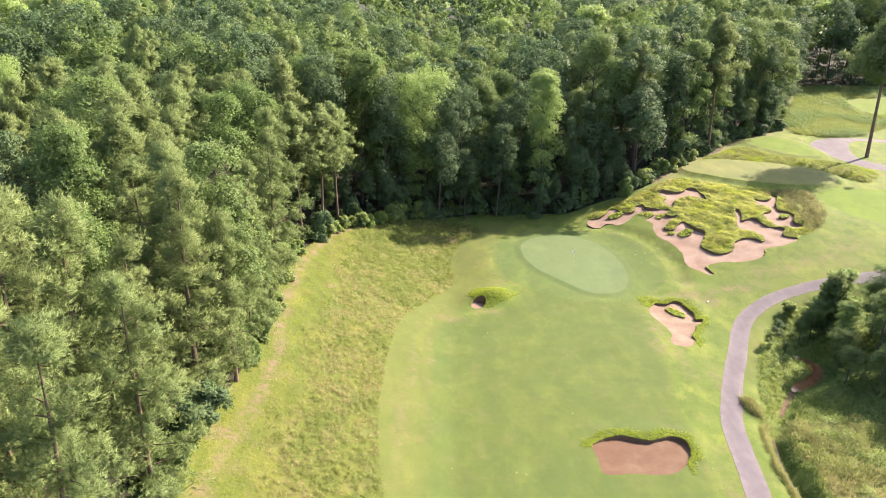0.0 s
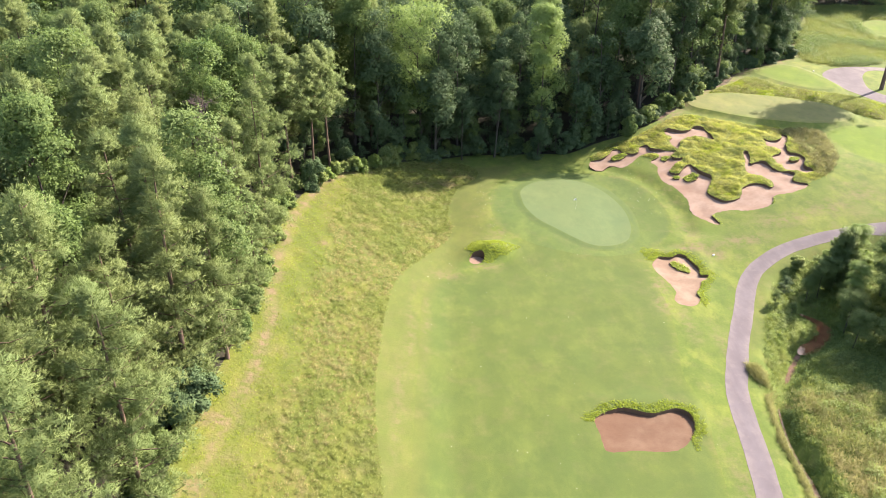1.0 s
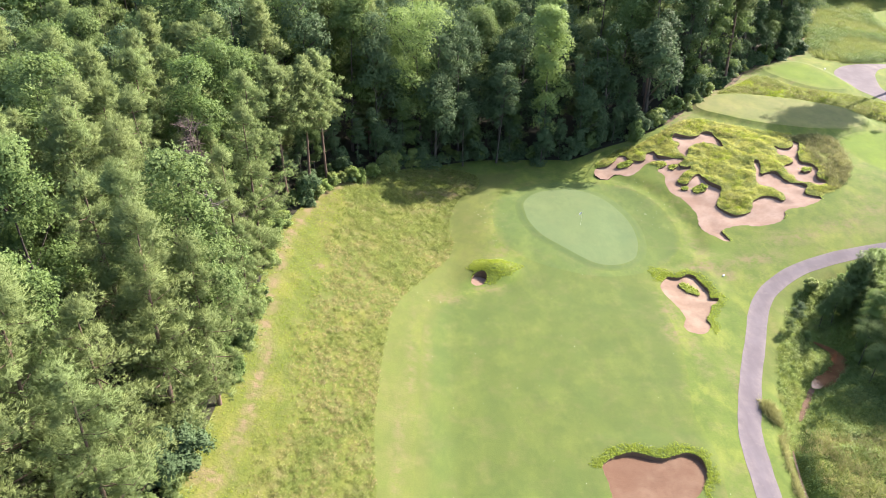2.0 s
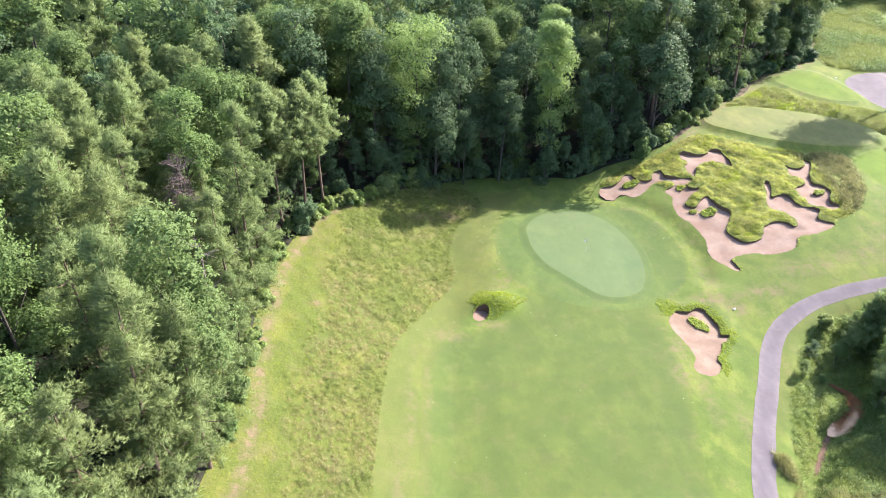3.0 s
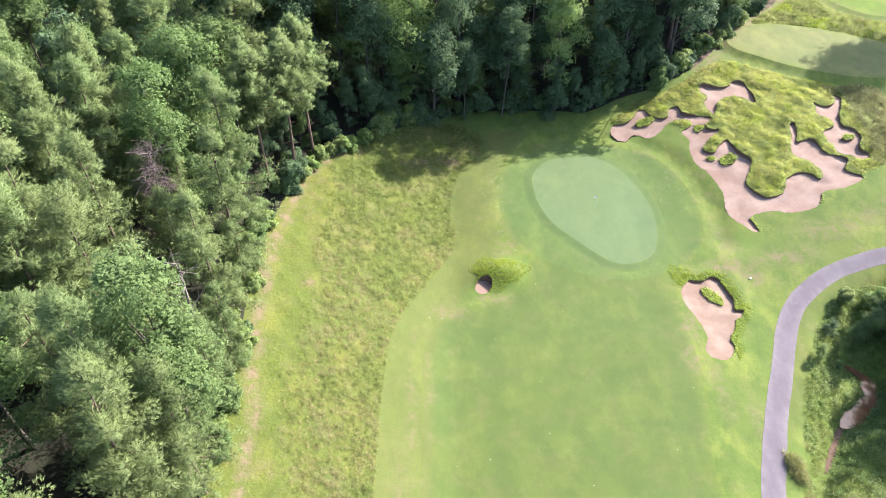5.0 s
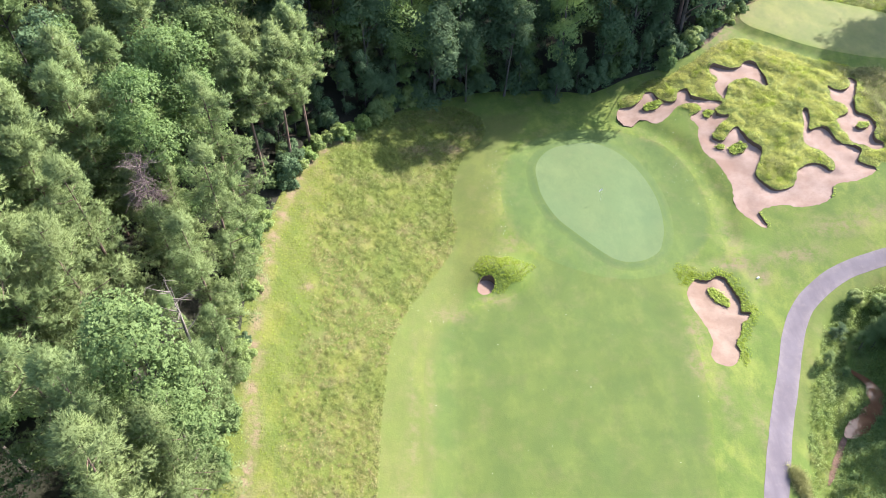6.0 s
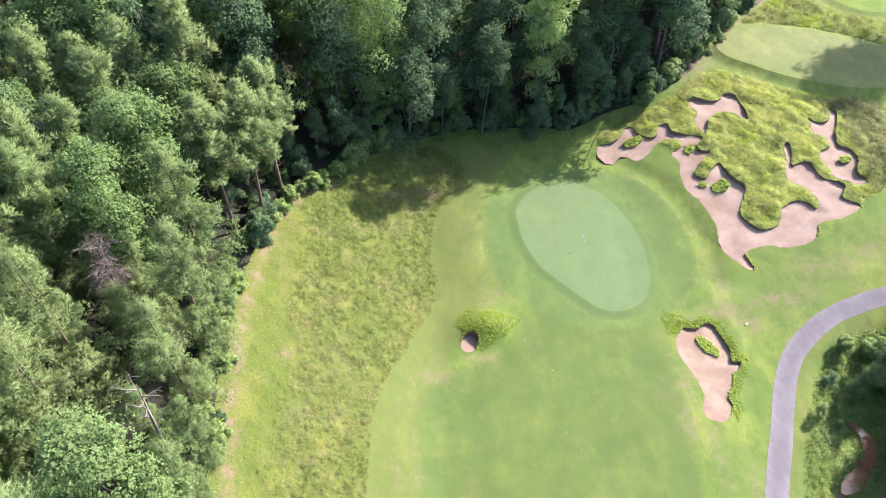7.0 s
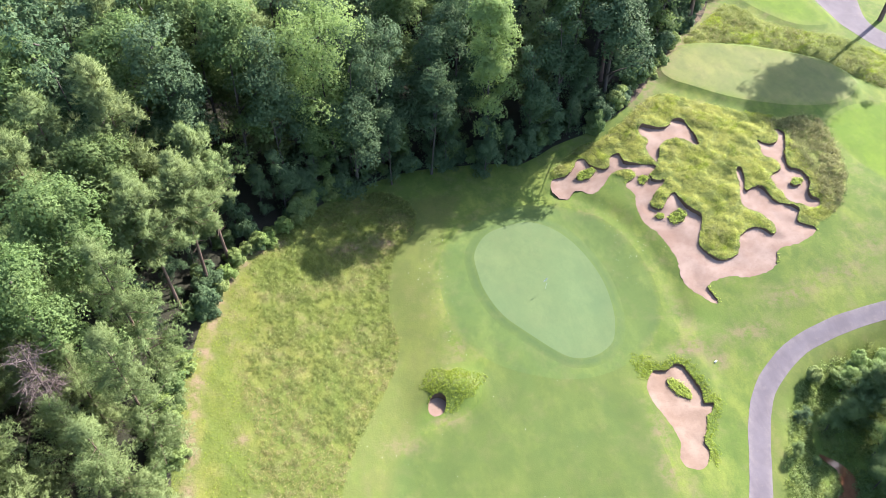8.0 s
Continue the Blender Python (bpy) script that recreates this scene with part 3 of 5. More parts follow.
def build_ground():
    rng = np.random.default_rng(11)
    zones = [("green", GREEN), ("collar", COLLAR), ("apron", APRON), ("path", PATH), ("path_back", PATH_BACK), ("tee", TEE), ("tee_back", TEE_BACK), ("lawn", LAWN),
             ("far_lawn", FAR_LAWN), ("heath", HEATH), ("heath_back", HEATH_BACK), ("field", FIELD), ("fairway", FAIRWAY), ("meadow", MEADOW), ("forest", FOREST)]
    rings = ISLAND_RINGS + [r for _, r in BUNKERS] + [r for _, r in zones[:-1]]
    coarse = patch_points(-260, 320, -60, 420, 5, rng)
    wide = patch_points(-900, 900, -400, 1300, 60, rng)
    far = patch_points(-4000, 4200, -3000, 4600, 400, rng)
    fine = patch_points(-26, 96, 34, 182, 0.9, rng)
    extra = patch_points(-24, 72, 84, 146, 0.55, rng)
    keep = inside(extra[:, 0], extra[:, 1], COLLAR) | inside(extra[:, 0], extra[:, 1], HEATH) | inside(extra[:, 0], extra[:, 1], MEADOW)
    for _, r in BUNKERS:
        keep |= inside(extra[:, 0], extra[:, 1], r)
    extra = extra[keep]
    out = lambda p, x0, x1, y0, y1: p[~((p[:, 0] > x0) & (p[:, 0] < x1) & (p[:, 1] > y0) & (p[:, 1] < y1))]
    pts = np.concatenate([fine, extra, out(coarse, -27, 97, 33, 183), out(wide, -265, 325, -65, 425), out(far, -930, 930, -430, 1330)])
    close = np.zeros(len(pts), bool)
    for r in rings:
        pick = near(pts[:, 0], pts[:, 1], r, 1)
        if pick.any():
            close[np.nonzero(pick)[0][line_distance(pts[pick, 0], pts[pick, 1], r + r[:1]) < 0.22]] = True
    pts = pts[~close]
    verts, edges = [Vector(p) for p in pts], []
    for r in rings:
        n = len(verts)
        verts += [Vector(p) for p in r]
        edges += [(n + k, n + (k + 1) % len(r)) for k in range(len(r))]
    n, rim = len(verts), curve_of(FOREST_EDGE, 2.0)
    verts += [Vector(p) for p in rim]
    edges += [(n + k, n + k + 1) for k in range(len(rim) - 1)]
    vs, _, fs, *_ = delaunay_2d_cdt(verts, edges, [], 0, 1e-4, False)
    vs = np.array([tuple(v) for v in vs])
    fs = np.array([f for f in fs if len(f) == 3])
    c = vs[fs].mean(1)
    kind = np.full(len(fs), -1)
    for k in range(len(zones) - 1, -1, -1):
        kind[inside(c[:, 0], c[:, 1], zones[k][1])] = k
    for k, (_, r) in enumerate(BUNKERS):
        kind[inside(c[:, 0], c[:, 1], r)] = 100 + k
    for r in ISLAND_RINGS:
        kind[inside(c[:, 0], c[:, 1], r)] = 9

    def piece(name, which, mat, zf, flat=False, soft=(), rim=3.0, band=0.0):
        f = fs[np.isin(kind, which)]
        used, back = np.unique(f, return_inverse=True)
        p = vs[used]
        me = mesh_of(name, np.c_[p, zf(p[:, 0], p[:, 1])], back.reshape(f.shape), mat, flat)
        me.attributes.new("wear", "FLOAT", "POINT").data.foreach_set("value", np.maximum.reduce([worn_spots(p[:, 0], p[:, 1]), wood_rim(p[:, 0], p[:, 1]), bare_lines(p[:, 0], p[:, 1])]).astype(np.float32))
        me.attributes.new("cut", "FLOAT", "POINT").data.foreach_set("value", first_cut(p[:, 0], p[:, 1]).astype(np.float32) * (name in ("ground", "fairway", "green_apron")))
        if soft:
            d = np.max([ring_distance(p[:, 0], p[:, 1], r) for r in soft], 0)
            v = 1 - np.abs(2 * d / band - 1.25) if band else smooth(-0.2, rim, d)
            me.attributes.new("rim", "FLOAT", "POINT").data.foreach_set("value", np.clip(v, 0, 1).astype(np.float32))
        return new(name, me)

    def set_up(ob, label, category):
        return tagged(ob, label, category, kind="structure")

    set_up(piece("ground", [-1], TURF_ROUGH, land), "yellow-green mown rough grass of a golf course", "ground")
    set_up(piece("forest_floor", [14], FOREST_FLOOR, land), "brown leaf litter under the dense trees, its colour darkened for their shade", "forest floor")
    set_up(piece("putting_green", [0], TURF_GREEN, land), "smooth pale blue-green closely cut putting green", "putting green")
    set_up(piece("green_collar", [1], TURF_COLLAR, land, soft=(COLLAR,), band=1.3), "slightly darker mown collar round the putting green", "grass")
    set_up(piece("green_apron", [2], TURF_APRON, land, soft=(APRON, FAIRWAY), rim=0.9), "short-cut grass collar round the putting green", "grass")
    set_up(piece("fairway", [12], TURF_FAIRWAY, land, soft=(APRON, FAIRWAY), rim=1.3), "closely mown green fairway with faint stripes", "fairway")
    set_up(piece("tee_ground", [5], TURF_TEE, land, soft=(TEE,), rim=1.6), "raised pale green tee box lying half in tree shade", "tee box")
    set_up(piece("tee_ground_back", [6], TURF_LAWN, land, soft=(TEE_BACK,)), "small bright green raised tee box by the wood", "tee box")
    set_up(piece("lawn", [7, 8], TURF_LAWN, land, soft=(LAWN, FAR_LAWN), rim=1.2), "bright green mown fairway beyond the heath", "fairway")
    set_up(piece("heath", [9, 10, 11], TURF_HEATH, land), "rough yellow-green heath ground between the bunkers", "heath")
    set_up(piece("meadow", [13], TURF_MEADOW, land), "unmown tussocky yellow-green meadow along the wood", "meadow")
    lift = lambda x, y: land(x, y) + 0.02
    set_up(piece("cart_path", [3], ASPHALT, lift, soft=(PATH,), rim=0.75), "winding weathered grey asphalt cart path", "path")
    set_up(piece("cart_path_back", [4], ASPHALT, lift, soft=(PATH_BACK,), rim=0.75), "grey asphalt turning place of a cart path by the tees", "path")
    words = {"west": "large ragged-edged pink sand bunker with grassy islands", "north": "small ragged pink sand bunker in the heath",
             "east": "narrow ragged pink sand bunker below dark heath", "middle": "kidney-shaped pink sand bunker with a grass island",
             "near": "wide reddish sand bunker with a grassy far lip", "pot": "tiny round pot bunker below a shaggy mound"}
    for k, (word, ring) in enumerate(BUNKERS):
        r = np.array(ring)
        t = np.roll(r, -1, 0) - np.roll(r, 1, 0)
        n = np.stack([t[:, 1], -t[:, 0]], 1) / np.maximum(np.linalg.norm(t, axis=1), 1e-6)[:, None]
        area = np.sum(r[:, 0] * np.roll(r[:, 1], -1) - r[:, 1] * np.roll(r[:, 0], -1))
        n *= 1 if area > 0 else -1
        depth = {"near": 0.3, "pot": 0.32}.get(word, 0.24)
        lip = 0.06 + depth * np.clip(n @ np.array([0.62, 0.78]), 0, 1) + 0.05 * np.abs(ripple(r[:, 0], r[:, 1], 0.4, 5))

        def floor_height(x, y, r=r, lip=lip, depth=depth, ring=ring):
            best = np.argmin((x[:, None] - r[None, :, 0]) ** 2 + (y[:, None] - r[None, :, 1]) ** 2, 1)
            d = line_distance(x, y, ring + ring[:1])
            m = smooth(0, 1.8, d)
            return height(x, y) + 0.04 * ripple(x, y, 1.2, 2) * m - lip[best] * (1 - m) - 0.8 * depth * m
        bunker = set_up(piece("bunker", [100 + k], {"near": RED_SAND, "middle": TAN_SAND}.get(word, SAND), floor_height), words[word], "bunker")
        top = np.c_[r, land(r[:, 0], r[:, 1])]
        foot = np.c_[r - n * 0.05, floor_height(r[:, 0], r[:, 1]) - 0.06]
        m = len(r)
        tri = [(a, (a + 1) % m, m + a) for a in range(m)] + [((a + 1) % m, m + (a + 1) % m, m + a) for a in range(m)]
        edge = new("lip", mesh_of("lip", np.concatenate([top, foot]), tri, LIP, False))
        edge.parent = bunker
        tagged(edge, "dark undercut earth edge")
    for cx, cy, a, b, turn in ISLANDS:
        ring = oval(cx, cy, a, b, turn)
        r = np.array(ring)
        m = len(r)
        top, foot = np.c_[r, land(r[:, 0], r[:, 1])], np.c_[r, height(r[:, 0], r[:, 1]) - 0.75]
        tri = [(k, (k + 1) % m, m + k) for k in range(m)] + [((k + 1) % m, m + (k + 1) % m, m + k) for k in range(m)]
        bank = new("island_bank", mesh_of("island_bank", np.concatenate([top, foot]), tri, LIP, False))
        tagged(bank, "dark earth sides of a grass island in the sand", "bank", kind="structure")
    # creek water and the dry clay bed between its pools
    def along(name, line, widths, lift, mat, label, category):
        c = curve_of(line, 0.4)
        t = np.gradient(c, axis=0)
        n = np.stack([-t[:, 1], t[:, 0]], 1) / np.maximum(np.linalg.norm(t, axis=1), 1e-6)[:, None]
        w = np.interp(np.linspace(0, 1, len(c)), np.linspace(0, 1, len(widths)), widths)[:, None]
        a, b = w * (1 + 0.3 * ripple(c[:, 0], c[:, 1], 0.9, 4)[:, None]), w * (1 + 0.3 * ripple(c[:, 0], c[:, 1], 0.8, 9)[:, None])
        z = height(c[:, 0], c[:, 1]) + lift
        z = np.convolve(np.pad(z, 4, "edge"), np.ones(9) / 9, "valid")
        m = len(c)
        tri = [q for k in range(m - 1) for q in ((k, m + k, k + 1), (k + 1, m + k, m + k + 1))]
        tagged(new(name, mesh_of(name, np.concatenate([np.c_[c + n * a, z], np.c_[c - n * b, z]]), tri, mat, False)), label, category, kind="structure")

    along("water", CREEK[10:15], (0.12, 0.85, 1.15, 0.9, 0.85, 1.0, 0.95, 0.7, 0.4, 0.12), 0.2, WATER, "shallow muddy orange-brown creek pool", "creek")
    along("water", CREEK[2:8], (0.4, 0.36, 0.3, 0.15, 0.08), 0.16, WATER, "narrow ditch of still muddy water", "creek")
    along("creek_bed", CREEK[8:11], (0.1, 0.25, 0.35, 0.3, 0.25), 0.06, CLAY, "damp pinkish clay bed of the creek", "creek bed")


build_ground()

# ---- trees ----


def tube(points, radii, sides=7):
    """A tapered stem through the points, as vertices and triangles."""
    v, f = [], []
    pts = [Vector(p) for p in points]
    for k, p in enumerate(pts):
        way = (pts[min(k + 1, len(pts) - 1)] - pts[max(k - 1, 0)]).normalized()
        a = way.orthogonal().normalized()
        b = way.cross(a)
        for s in range(sides):
            w = 2 * math.pi * s / sides
            v.append(tuple(p + radii[k] * (a * math.cos(w) + b * math.sin(w))))
    for k in range(len(pts) - 1):
        for s in range(sides):
            i, j = k * sides + s, k * sides + (s + 1) % sides
            f += [(i, j, i + sides), (j, j + sides, i + sides)]
    return np.array(v), np.array(f)


def join(pieces):
    vs, fs, n = [], [], 0
    for v, f in pieces:
        vs.append(v)
        fs.append(f + n)
        n += len(v)
    return np.concatenate(vs), np.concatenate(fs)


def unit(v):
    return v / np.maximum(np.linalg.norm(v, axis=1), 1e-6)[:, None]


def leaf_faces(corners, ways, own=0.85):
    """Triangles whose faces and shading turn outward along the ways, as vertices with normals."""
    n = np.cross(corners[:, 1] - corners[:, 0], corners[:, 2] - corners[:, 0])
    turn = np.einsum("ij,ij->i", n, ways) < 0
    corners[turn] = corners[turn][:, [1, 0, 2]]
    n[turn] *= -1
    soft = unit(ways + own * unit(n))
    return np.concatenate([corners, np.repeat(soft[:, None, :], 3, 1)], 2).reshape(-1, 6)


def leaves(rng, places, ways, size, wide, blades, spread, own=0.85):
    """At each place a spray of pointed leaves fanning out round its way."""
    n = len(places)
    ways = np.broadcast_to(ways, (n, 3))
    vs = []
    for _ in range(blades):
        w = unit(ways + rng.normal(0, spread, (n, 3)))
        side = unit(np.cross(w, ways + rng.normal(0, 0.3, (n, 3))))
        ln = size * rng.uniform(0.6, 1.3, (n, 1))
        base = places - w * ln * 0.35 + rng.normal(0, size * 0.15, (n, 3))
        vs.append(leaf_faces(np.stack([base + side * ln * wide, base - side * ln * wide, base + w * ln], 1), ways, own))
    v = np.concatenate(vs)
    return v, np.arange(len(v)).reshape(-1, 3)


def flat_leaves(rng, places, faces, size, wide, blades, spread, own=0.85):
    """At each place a few leaves that turn their faces to the light, like tiles on the clump."""
    n = len(places)
    faces = unit(np.broadcast_to(faces, (n, 3)))
    vs = []
    for _ in range(blades):
        f = unit(faces + rng.normal(0, spread, (n, 3)))
        w = unit(np.cross(f, rng.normal(0, 1, (n, 3))))
        side = np.cross(f, w)
        ln = size * rng.uniform(0.6, 1.3, (n, 1))
        base = places + rng.normal(0, size * 0.35, (n, 3))
        vs.append(leaf_faces(np.stack([base - w * ln * 0.4 + side * ln * wide, base - w * ln * 0.4 - side * ln * wide, base + w * ln * 0.6 - f * ln * 0.12], 1), faces, own))
    v = np.concatenate(vs)
    return v, np.arange(len(v)).reshape(-1, 3)


def shell(rng, centres, radii, count, low=-0.45):
    """Points spread over the upper shells of many ellipsoid clumps, with the ways out of them."""
    idx = np.repeat(np.arange(len(centres)), count)
    d = unit(rng.normal(0, 1, (len(idx), 3)))
    d[:, 2] = np.where(d[:, 2] < low, -d[:, 2], d[:, 2])
    r = radii[idx] * (0.5 + 0.62 * np.sqrt(rng.uniform(0, 1, (len(idx), 1)))) * (1 + 0.16 * np.sin(5 * d[:, :1] + 3.1 * idx[:, None]) + 0.16 * np.sin(5 * d[:, 1:2] + 4 * d[:, 2:] + 1.7 * idx[:, None]))
    return centres[idx] + d * r, d


def broad_crown(rng, reach, low, high, lobes, count, size, blades=3, shape=0.0, skirt=0.35, fill=3):
    """Clumps of leaves stacked into a crown; skirt: how wide it still is at the bottom, shape: how far it narrows at the top."""
    masses = max(4, lobes // 6)
    mu = np.sort(rng.uniform(0.04, 1, masses))
    mu[-1] = 0.93
    profile = lambda u: np.interp(u, [0, 0.15, 0.4, 0.7, 1], [skirt, 0.5 + 0.5 * skirt, 1, 0.85 - 0.4 * shape, 0.2 - 0.1 * shape])
    ma, mr = rng.uniform(0, 2 * math.pi, masses), reach * rng.uniform(0.34, 0.62, masses)
    far = np.clip(profile(mu) * reach * rng.uniform(0.55, 1.2, masses) - mr * 0.8, 0, None)
    at = np.stack([np.cos(ma) * far, np.sin(ma) * far, low + mu * (high - low - 0.6 * mr)], 1)
    pick = rng.integers(0, masses, lobes)
    d = unit(rng.normal(0, 1, (lobes, 3)) + np.array([0, 0, 0.25]))
    c = at[pick] + d * mr[pick][:, None] * np.array([0.85, 0.85, 1.0])
    r = reach * rng.uniform(0.16, 0.40, (lobes, 1)) * rng.uniform(0.65, 1.3, (lobes, 3)) * np.array([1, 1, 0.8])
    c[:, 2] = np.clip(c[:, 2], low + 0.5 * r[:, 2], high - 0.8 * r[:, 2])
    p, w = shell(rng, c, r, count)
    v, f = flat_leaves(rng, p, unit(w + np.array([0.15, 0.1, 0.6])), size, 0.38, blades, 0.62)
    inner = c[rng.integers(0, lobes, lobes * fill)] * np.array([0.8, 0.8, 1]) + rng.normal(0, reach * 0.1, (lobes * fill, 3))
    return join([(v, f), flat_leaves(rng, inner, np.array([0, 0, 1.0]) + rng.normal(0, 0.5, inner.shape), size * 1.4, 0.5, 2, 0.5)]), c


def pine_crown(rng, reach, low, high, whorls, boughs, puffs, tufts, size, blades=4):
    centres, limbs = [], []
    for k in range(whorls):
        s = min(1.0, (k + rng.uniform(-0.3, 0.3)) / (whorls - 1))
        z = low + (high - low) * s
        rad = reach * (1.03 - max(s, 0)) ** 0.62 * (0.55 + 0.45 * min(1, s * 4 + 0.3))
        for b in range(max(2, int(boughs * (1 - 0.55 * s)))):
            a = rng.uniform(0, 2 * math.pi)
            ln = rad * rng.uniform(0.45, 1.18)
            z = low + (high - low) * max(0.0, min(1.0, s + rng.normal(0, 0.6) / whorls))
            up = rng.uniform(0.05, 0.45) * ln
            way = np.array([math.cos(a), math.sin(a), 0])
            limbs.append(((0, 0, z), tuple(way * ln * 0.55 + np.array([0, 0, z + up * 0.3])), tuple(way * ln * 0.95 + np.array([0, 0, z + up]))))
            for q in range(puffs):
                t = 1 - q * 0.27 * rng.uniform(0.6, 1.3)
                centres.append(way * ln * t + np.array([0, 0, z + up * t]) + rng.normal(0, 0.34, 3))
    centres.append(np.array([0, 0, high]))
    c = np.array(centres)
    r = np.array([1, 1, 0.8]) * rng.uniform(0.3, 0.85, (len(c), 1)) * rng.uniform(0.75, 1.25, (len(c), 3)) * reach / 3.6
    p, w = shell(rng, c, r, tufts, -0.5)
    v, f = leaves(rng, p, unit(w + np.array([0.1, 0.05, 0.38])), size * 1.25, 0.06, blades, 0.5, 0.3)
    return (v, f), limbs


def stem(rng, tall, thick, lean=0.3, sides=8):
    n = 7
    x, y = np.cumsum(rng.normal(0, lean / n, n)), np.cumsum(rng.normal(0, lean / n, n))
    pts = [(x[k] - x[0], y[k] - y[0], tall * k / (n - 1) - (0.5 if k == 0 else 0)) for k in range(n)]
    rad = [thick * (1.25 if k == 0 else 1 - 0.85 * k / (n - 1)) for k in range(n)]
    return tube(pts, rad, sides)


def finish_tree(name, wood, bark, crown, leaf):
    top = new(name)
    top.empty_display_size = 0.5
    trunk = new("trunk", mesh_of("trunk", *join(wood), bark, False))
    head = new("crown", mesh_of("crown", *crown, leaf))
    for o in (trunk, head):
        o.parent = top
    return top


def pine(seed, tall, reach, base=0.42, detail=1.0, leaf=None, fine=1.0, boughs=7):
    rng = np.random.default_rng(seed)
    crown, limbs = pine_crown(rng, reach, tall * base, tall - 0.6, int(15 * (0.6 + 0.4 * detail)), int(boughs * (0.7 + 0.3 * detail)), 4 if detail > 0.6 else 2,
                              max(6, int(17 * detail * fine ** 1.5)), 0.56 / (0.5 + 0.5 * detail) / fine, 6)
    wood = [stem(rng, tall * 0.97, 0.009 * tall + 0.06)]
    if detail > 0.6:
        wood += [tube(l, (0.07, 0.045, 0.02), 3) for l in limbs]
        for k in range(6):
            a, z = rng.uniform(0, 6.3), rng.uniform(0.4, 1.0) * base * tall
            wood.append(tube([(0, 0, z), (math.cos(a) * 1.3, math.sin(a) * 1.3, z + 0.1)], (0.04, 0.015), 3))
    return finish_tree("pine_tree", wood, PINE_BARK, crown, leaf or PINE_LEAF)


def broadleaf(seed, tall, reach, base=0.35, detail=1.0, leaf=None, shape=0.25, skirt=0.4, fine=1.0):
    rng = np.random.default_rng(seed)
    lobes = int(2.1 * tall * (0.5 + 0.5 * detail))
    crown, c = broad_crown(rng, reach, tall * base, tall, lobes, max(14, int(92 * detail * fine ** 1.5)), 0.36 / (0.42 + 0.58 * detail) / fine, 3, shape, skirt)
    wood = [stem(rng, tall * 0.85, 0.008 * tall + 0.05, 0.6)]
    if detail > 0.6:
        for p in c[:: max(1, len(c) // 14)]:
            z = max(tall * base * 0.7, p[2] - np.hypot(p[0], p[1]) * 0.9)
            wood.append(tube([(0, 0, z), tuple(p * np.array([0.5, 0.5, 0]) + np.array([0, 0, z * 0.45 + p[2] * 0.55])), tuple(p)], (0.13, 0.08, 0.03), 4))
    return finish_tree("broadleaf_tree", wood, GREY_BARK, crown, leaf or BROAD_LEAF)


def bush(seed, reach, tall, leaf, count=60, size=0.24, name="shrub"):
    rng = np.random.default_rng(seed)
    (v, f), c = broad_crown(rng, reach, 0.05, tall, 22, count, size, 3, 0.3, 0.8)
    v[:, 2] = np.maximum(v[:, 2], -0.1)
    wood = [tube([(0, 0, -0.2), tuple(p * np.array([0.5, 0.5, 0.6])), tuple(p)], (0.05, 0.035, 0.015), 3) for p in c[:6]]
    top = new(name)
    stems = new("stems", mesh_of("stems", *join(wood), GREY_BARK, False))
    foliage = new("foliage", mesh_of("foliage", v, f, leaf))
    stems.parent = foliage.parent = top
    return top


def stand(x, y, turn=0.0, size=1.0, sink=0.0, tilt=(0, 0), tall=1.0):
    return Matrix.Translation((x, y, float(land(np.array([x]), np.array([y]))[0]) - sink)) @ Euler((tilt[0], tilt[1], turn)).to_matrix().to_4x4() @ Matrix.Diagonal((size, size, size * tall, 1))


kinds_near = {
    "pine": [(pine(20 + k, 22.0, r, b, 1.0, None, 1.8), "tall pine with soft grey-green needle clumps in the wood") for k, (r, b) in enumerate(((4.5, 0.16), (4.9, 0.22), (4.2, 0.12), (4.7, 0.10), (4.4, 0.52)))],
    "near pine": [(pine(30 + k, 22.0, r, b, 1.0, None, 2.3, 5), "tall pine with fine yellow-green needle sprays") for k, (r, b) in enumerate(((5.1, 0.08), (5.5, 0.12), (4.7, 0.06)))],
    "broad": [(broadleaf(40 + k, 24.0, r, b, 1.0, None, 0.25, 0.4, 1.6), "full green broadleaf tree crowded in the wood") for k, (r, b) in enumerate(((5.4, 0.10), (4.8, 0.08), (5.8, 0.15)))],
    "dark": [(broadleaf(50 + k, 26.0, r, b, 1.0, DARK_LEAF, 0.25, 0.75, 1.4), "dark green broadleaf tree clothed in leaves to the ground") for k, (r, b) in enumerate(((5.4, 0.03), (6.0, 0.10), (5.0, 0.01)))],
    "bright": [(broadleaf(60 + k, 28.0, r, b, 1.15, BRIGHT_LEAF, h, 0.4, 1.5), "tall bright yellow-green broadleaf tree above its neighbours") for k, (r, b, h) in enumerate(((8.6, 0.34, -0.3), (5.0, 0.08, 0.35)))],
}


def deep_patterns():
    """Crowns of the trees behind the front ones, whose meshes are shared."""
    out = {"pine": [], "broad": [], "dark": [], "bright": []}
    for k in range(3):
        rng = np.random.default_rng(70 + k)
        out["pine"].append((mesh_of("deep_wood", *pine_crown(rng, 3.9, 7.0, 21.4, 13, 6, 3, 22, 0.4, 6)[0], PINE_LEAF), 22.0))
        for kind, leaf in (("broad", BROAD_LEAF), ("dark", DARK_LEAF), ("bright", BRIGHT_LEAF)):
            out[kind].append((mesh_of("deep_wood", *broad_crown(rng, 5.2, 5.0, 22.0, 40, 90, 0.32, 3, 0.25)[0], leaf), 22.0))
    return out


DEEP_PATTERNS = deep_patterns()
used_once = set()
TAKEN = []
DEEP_TRUNKS = []


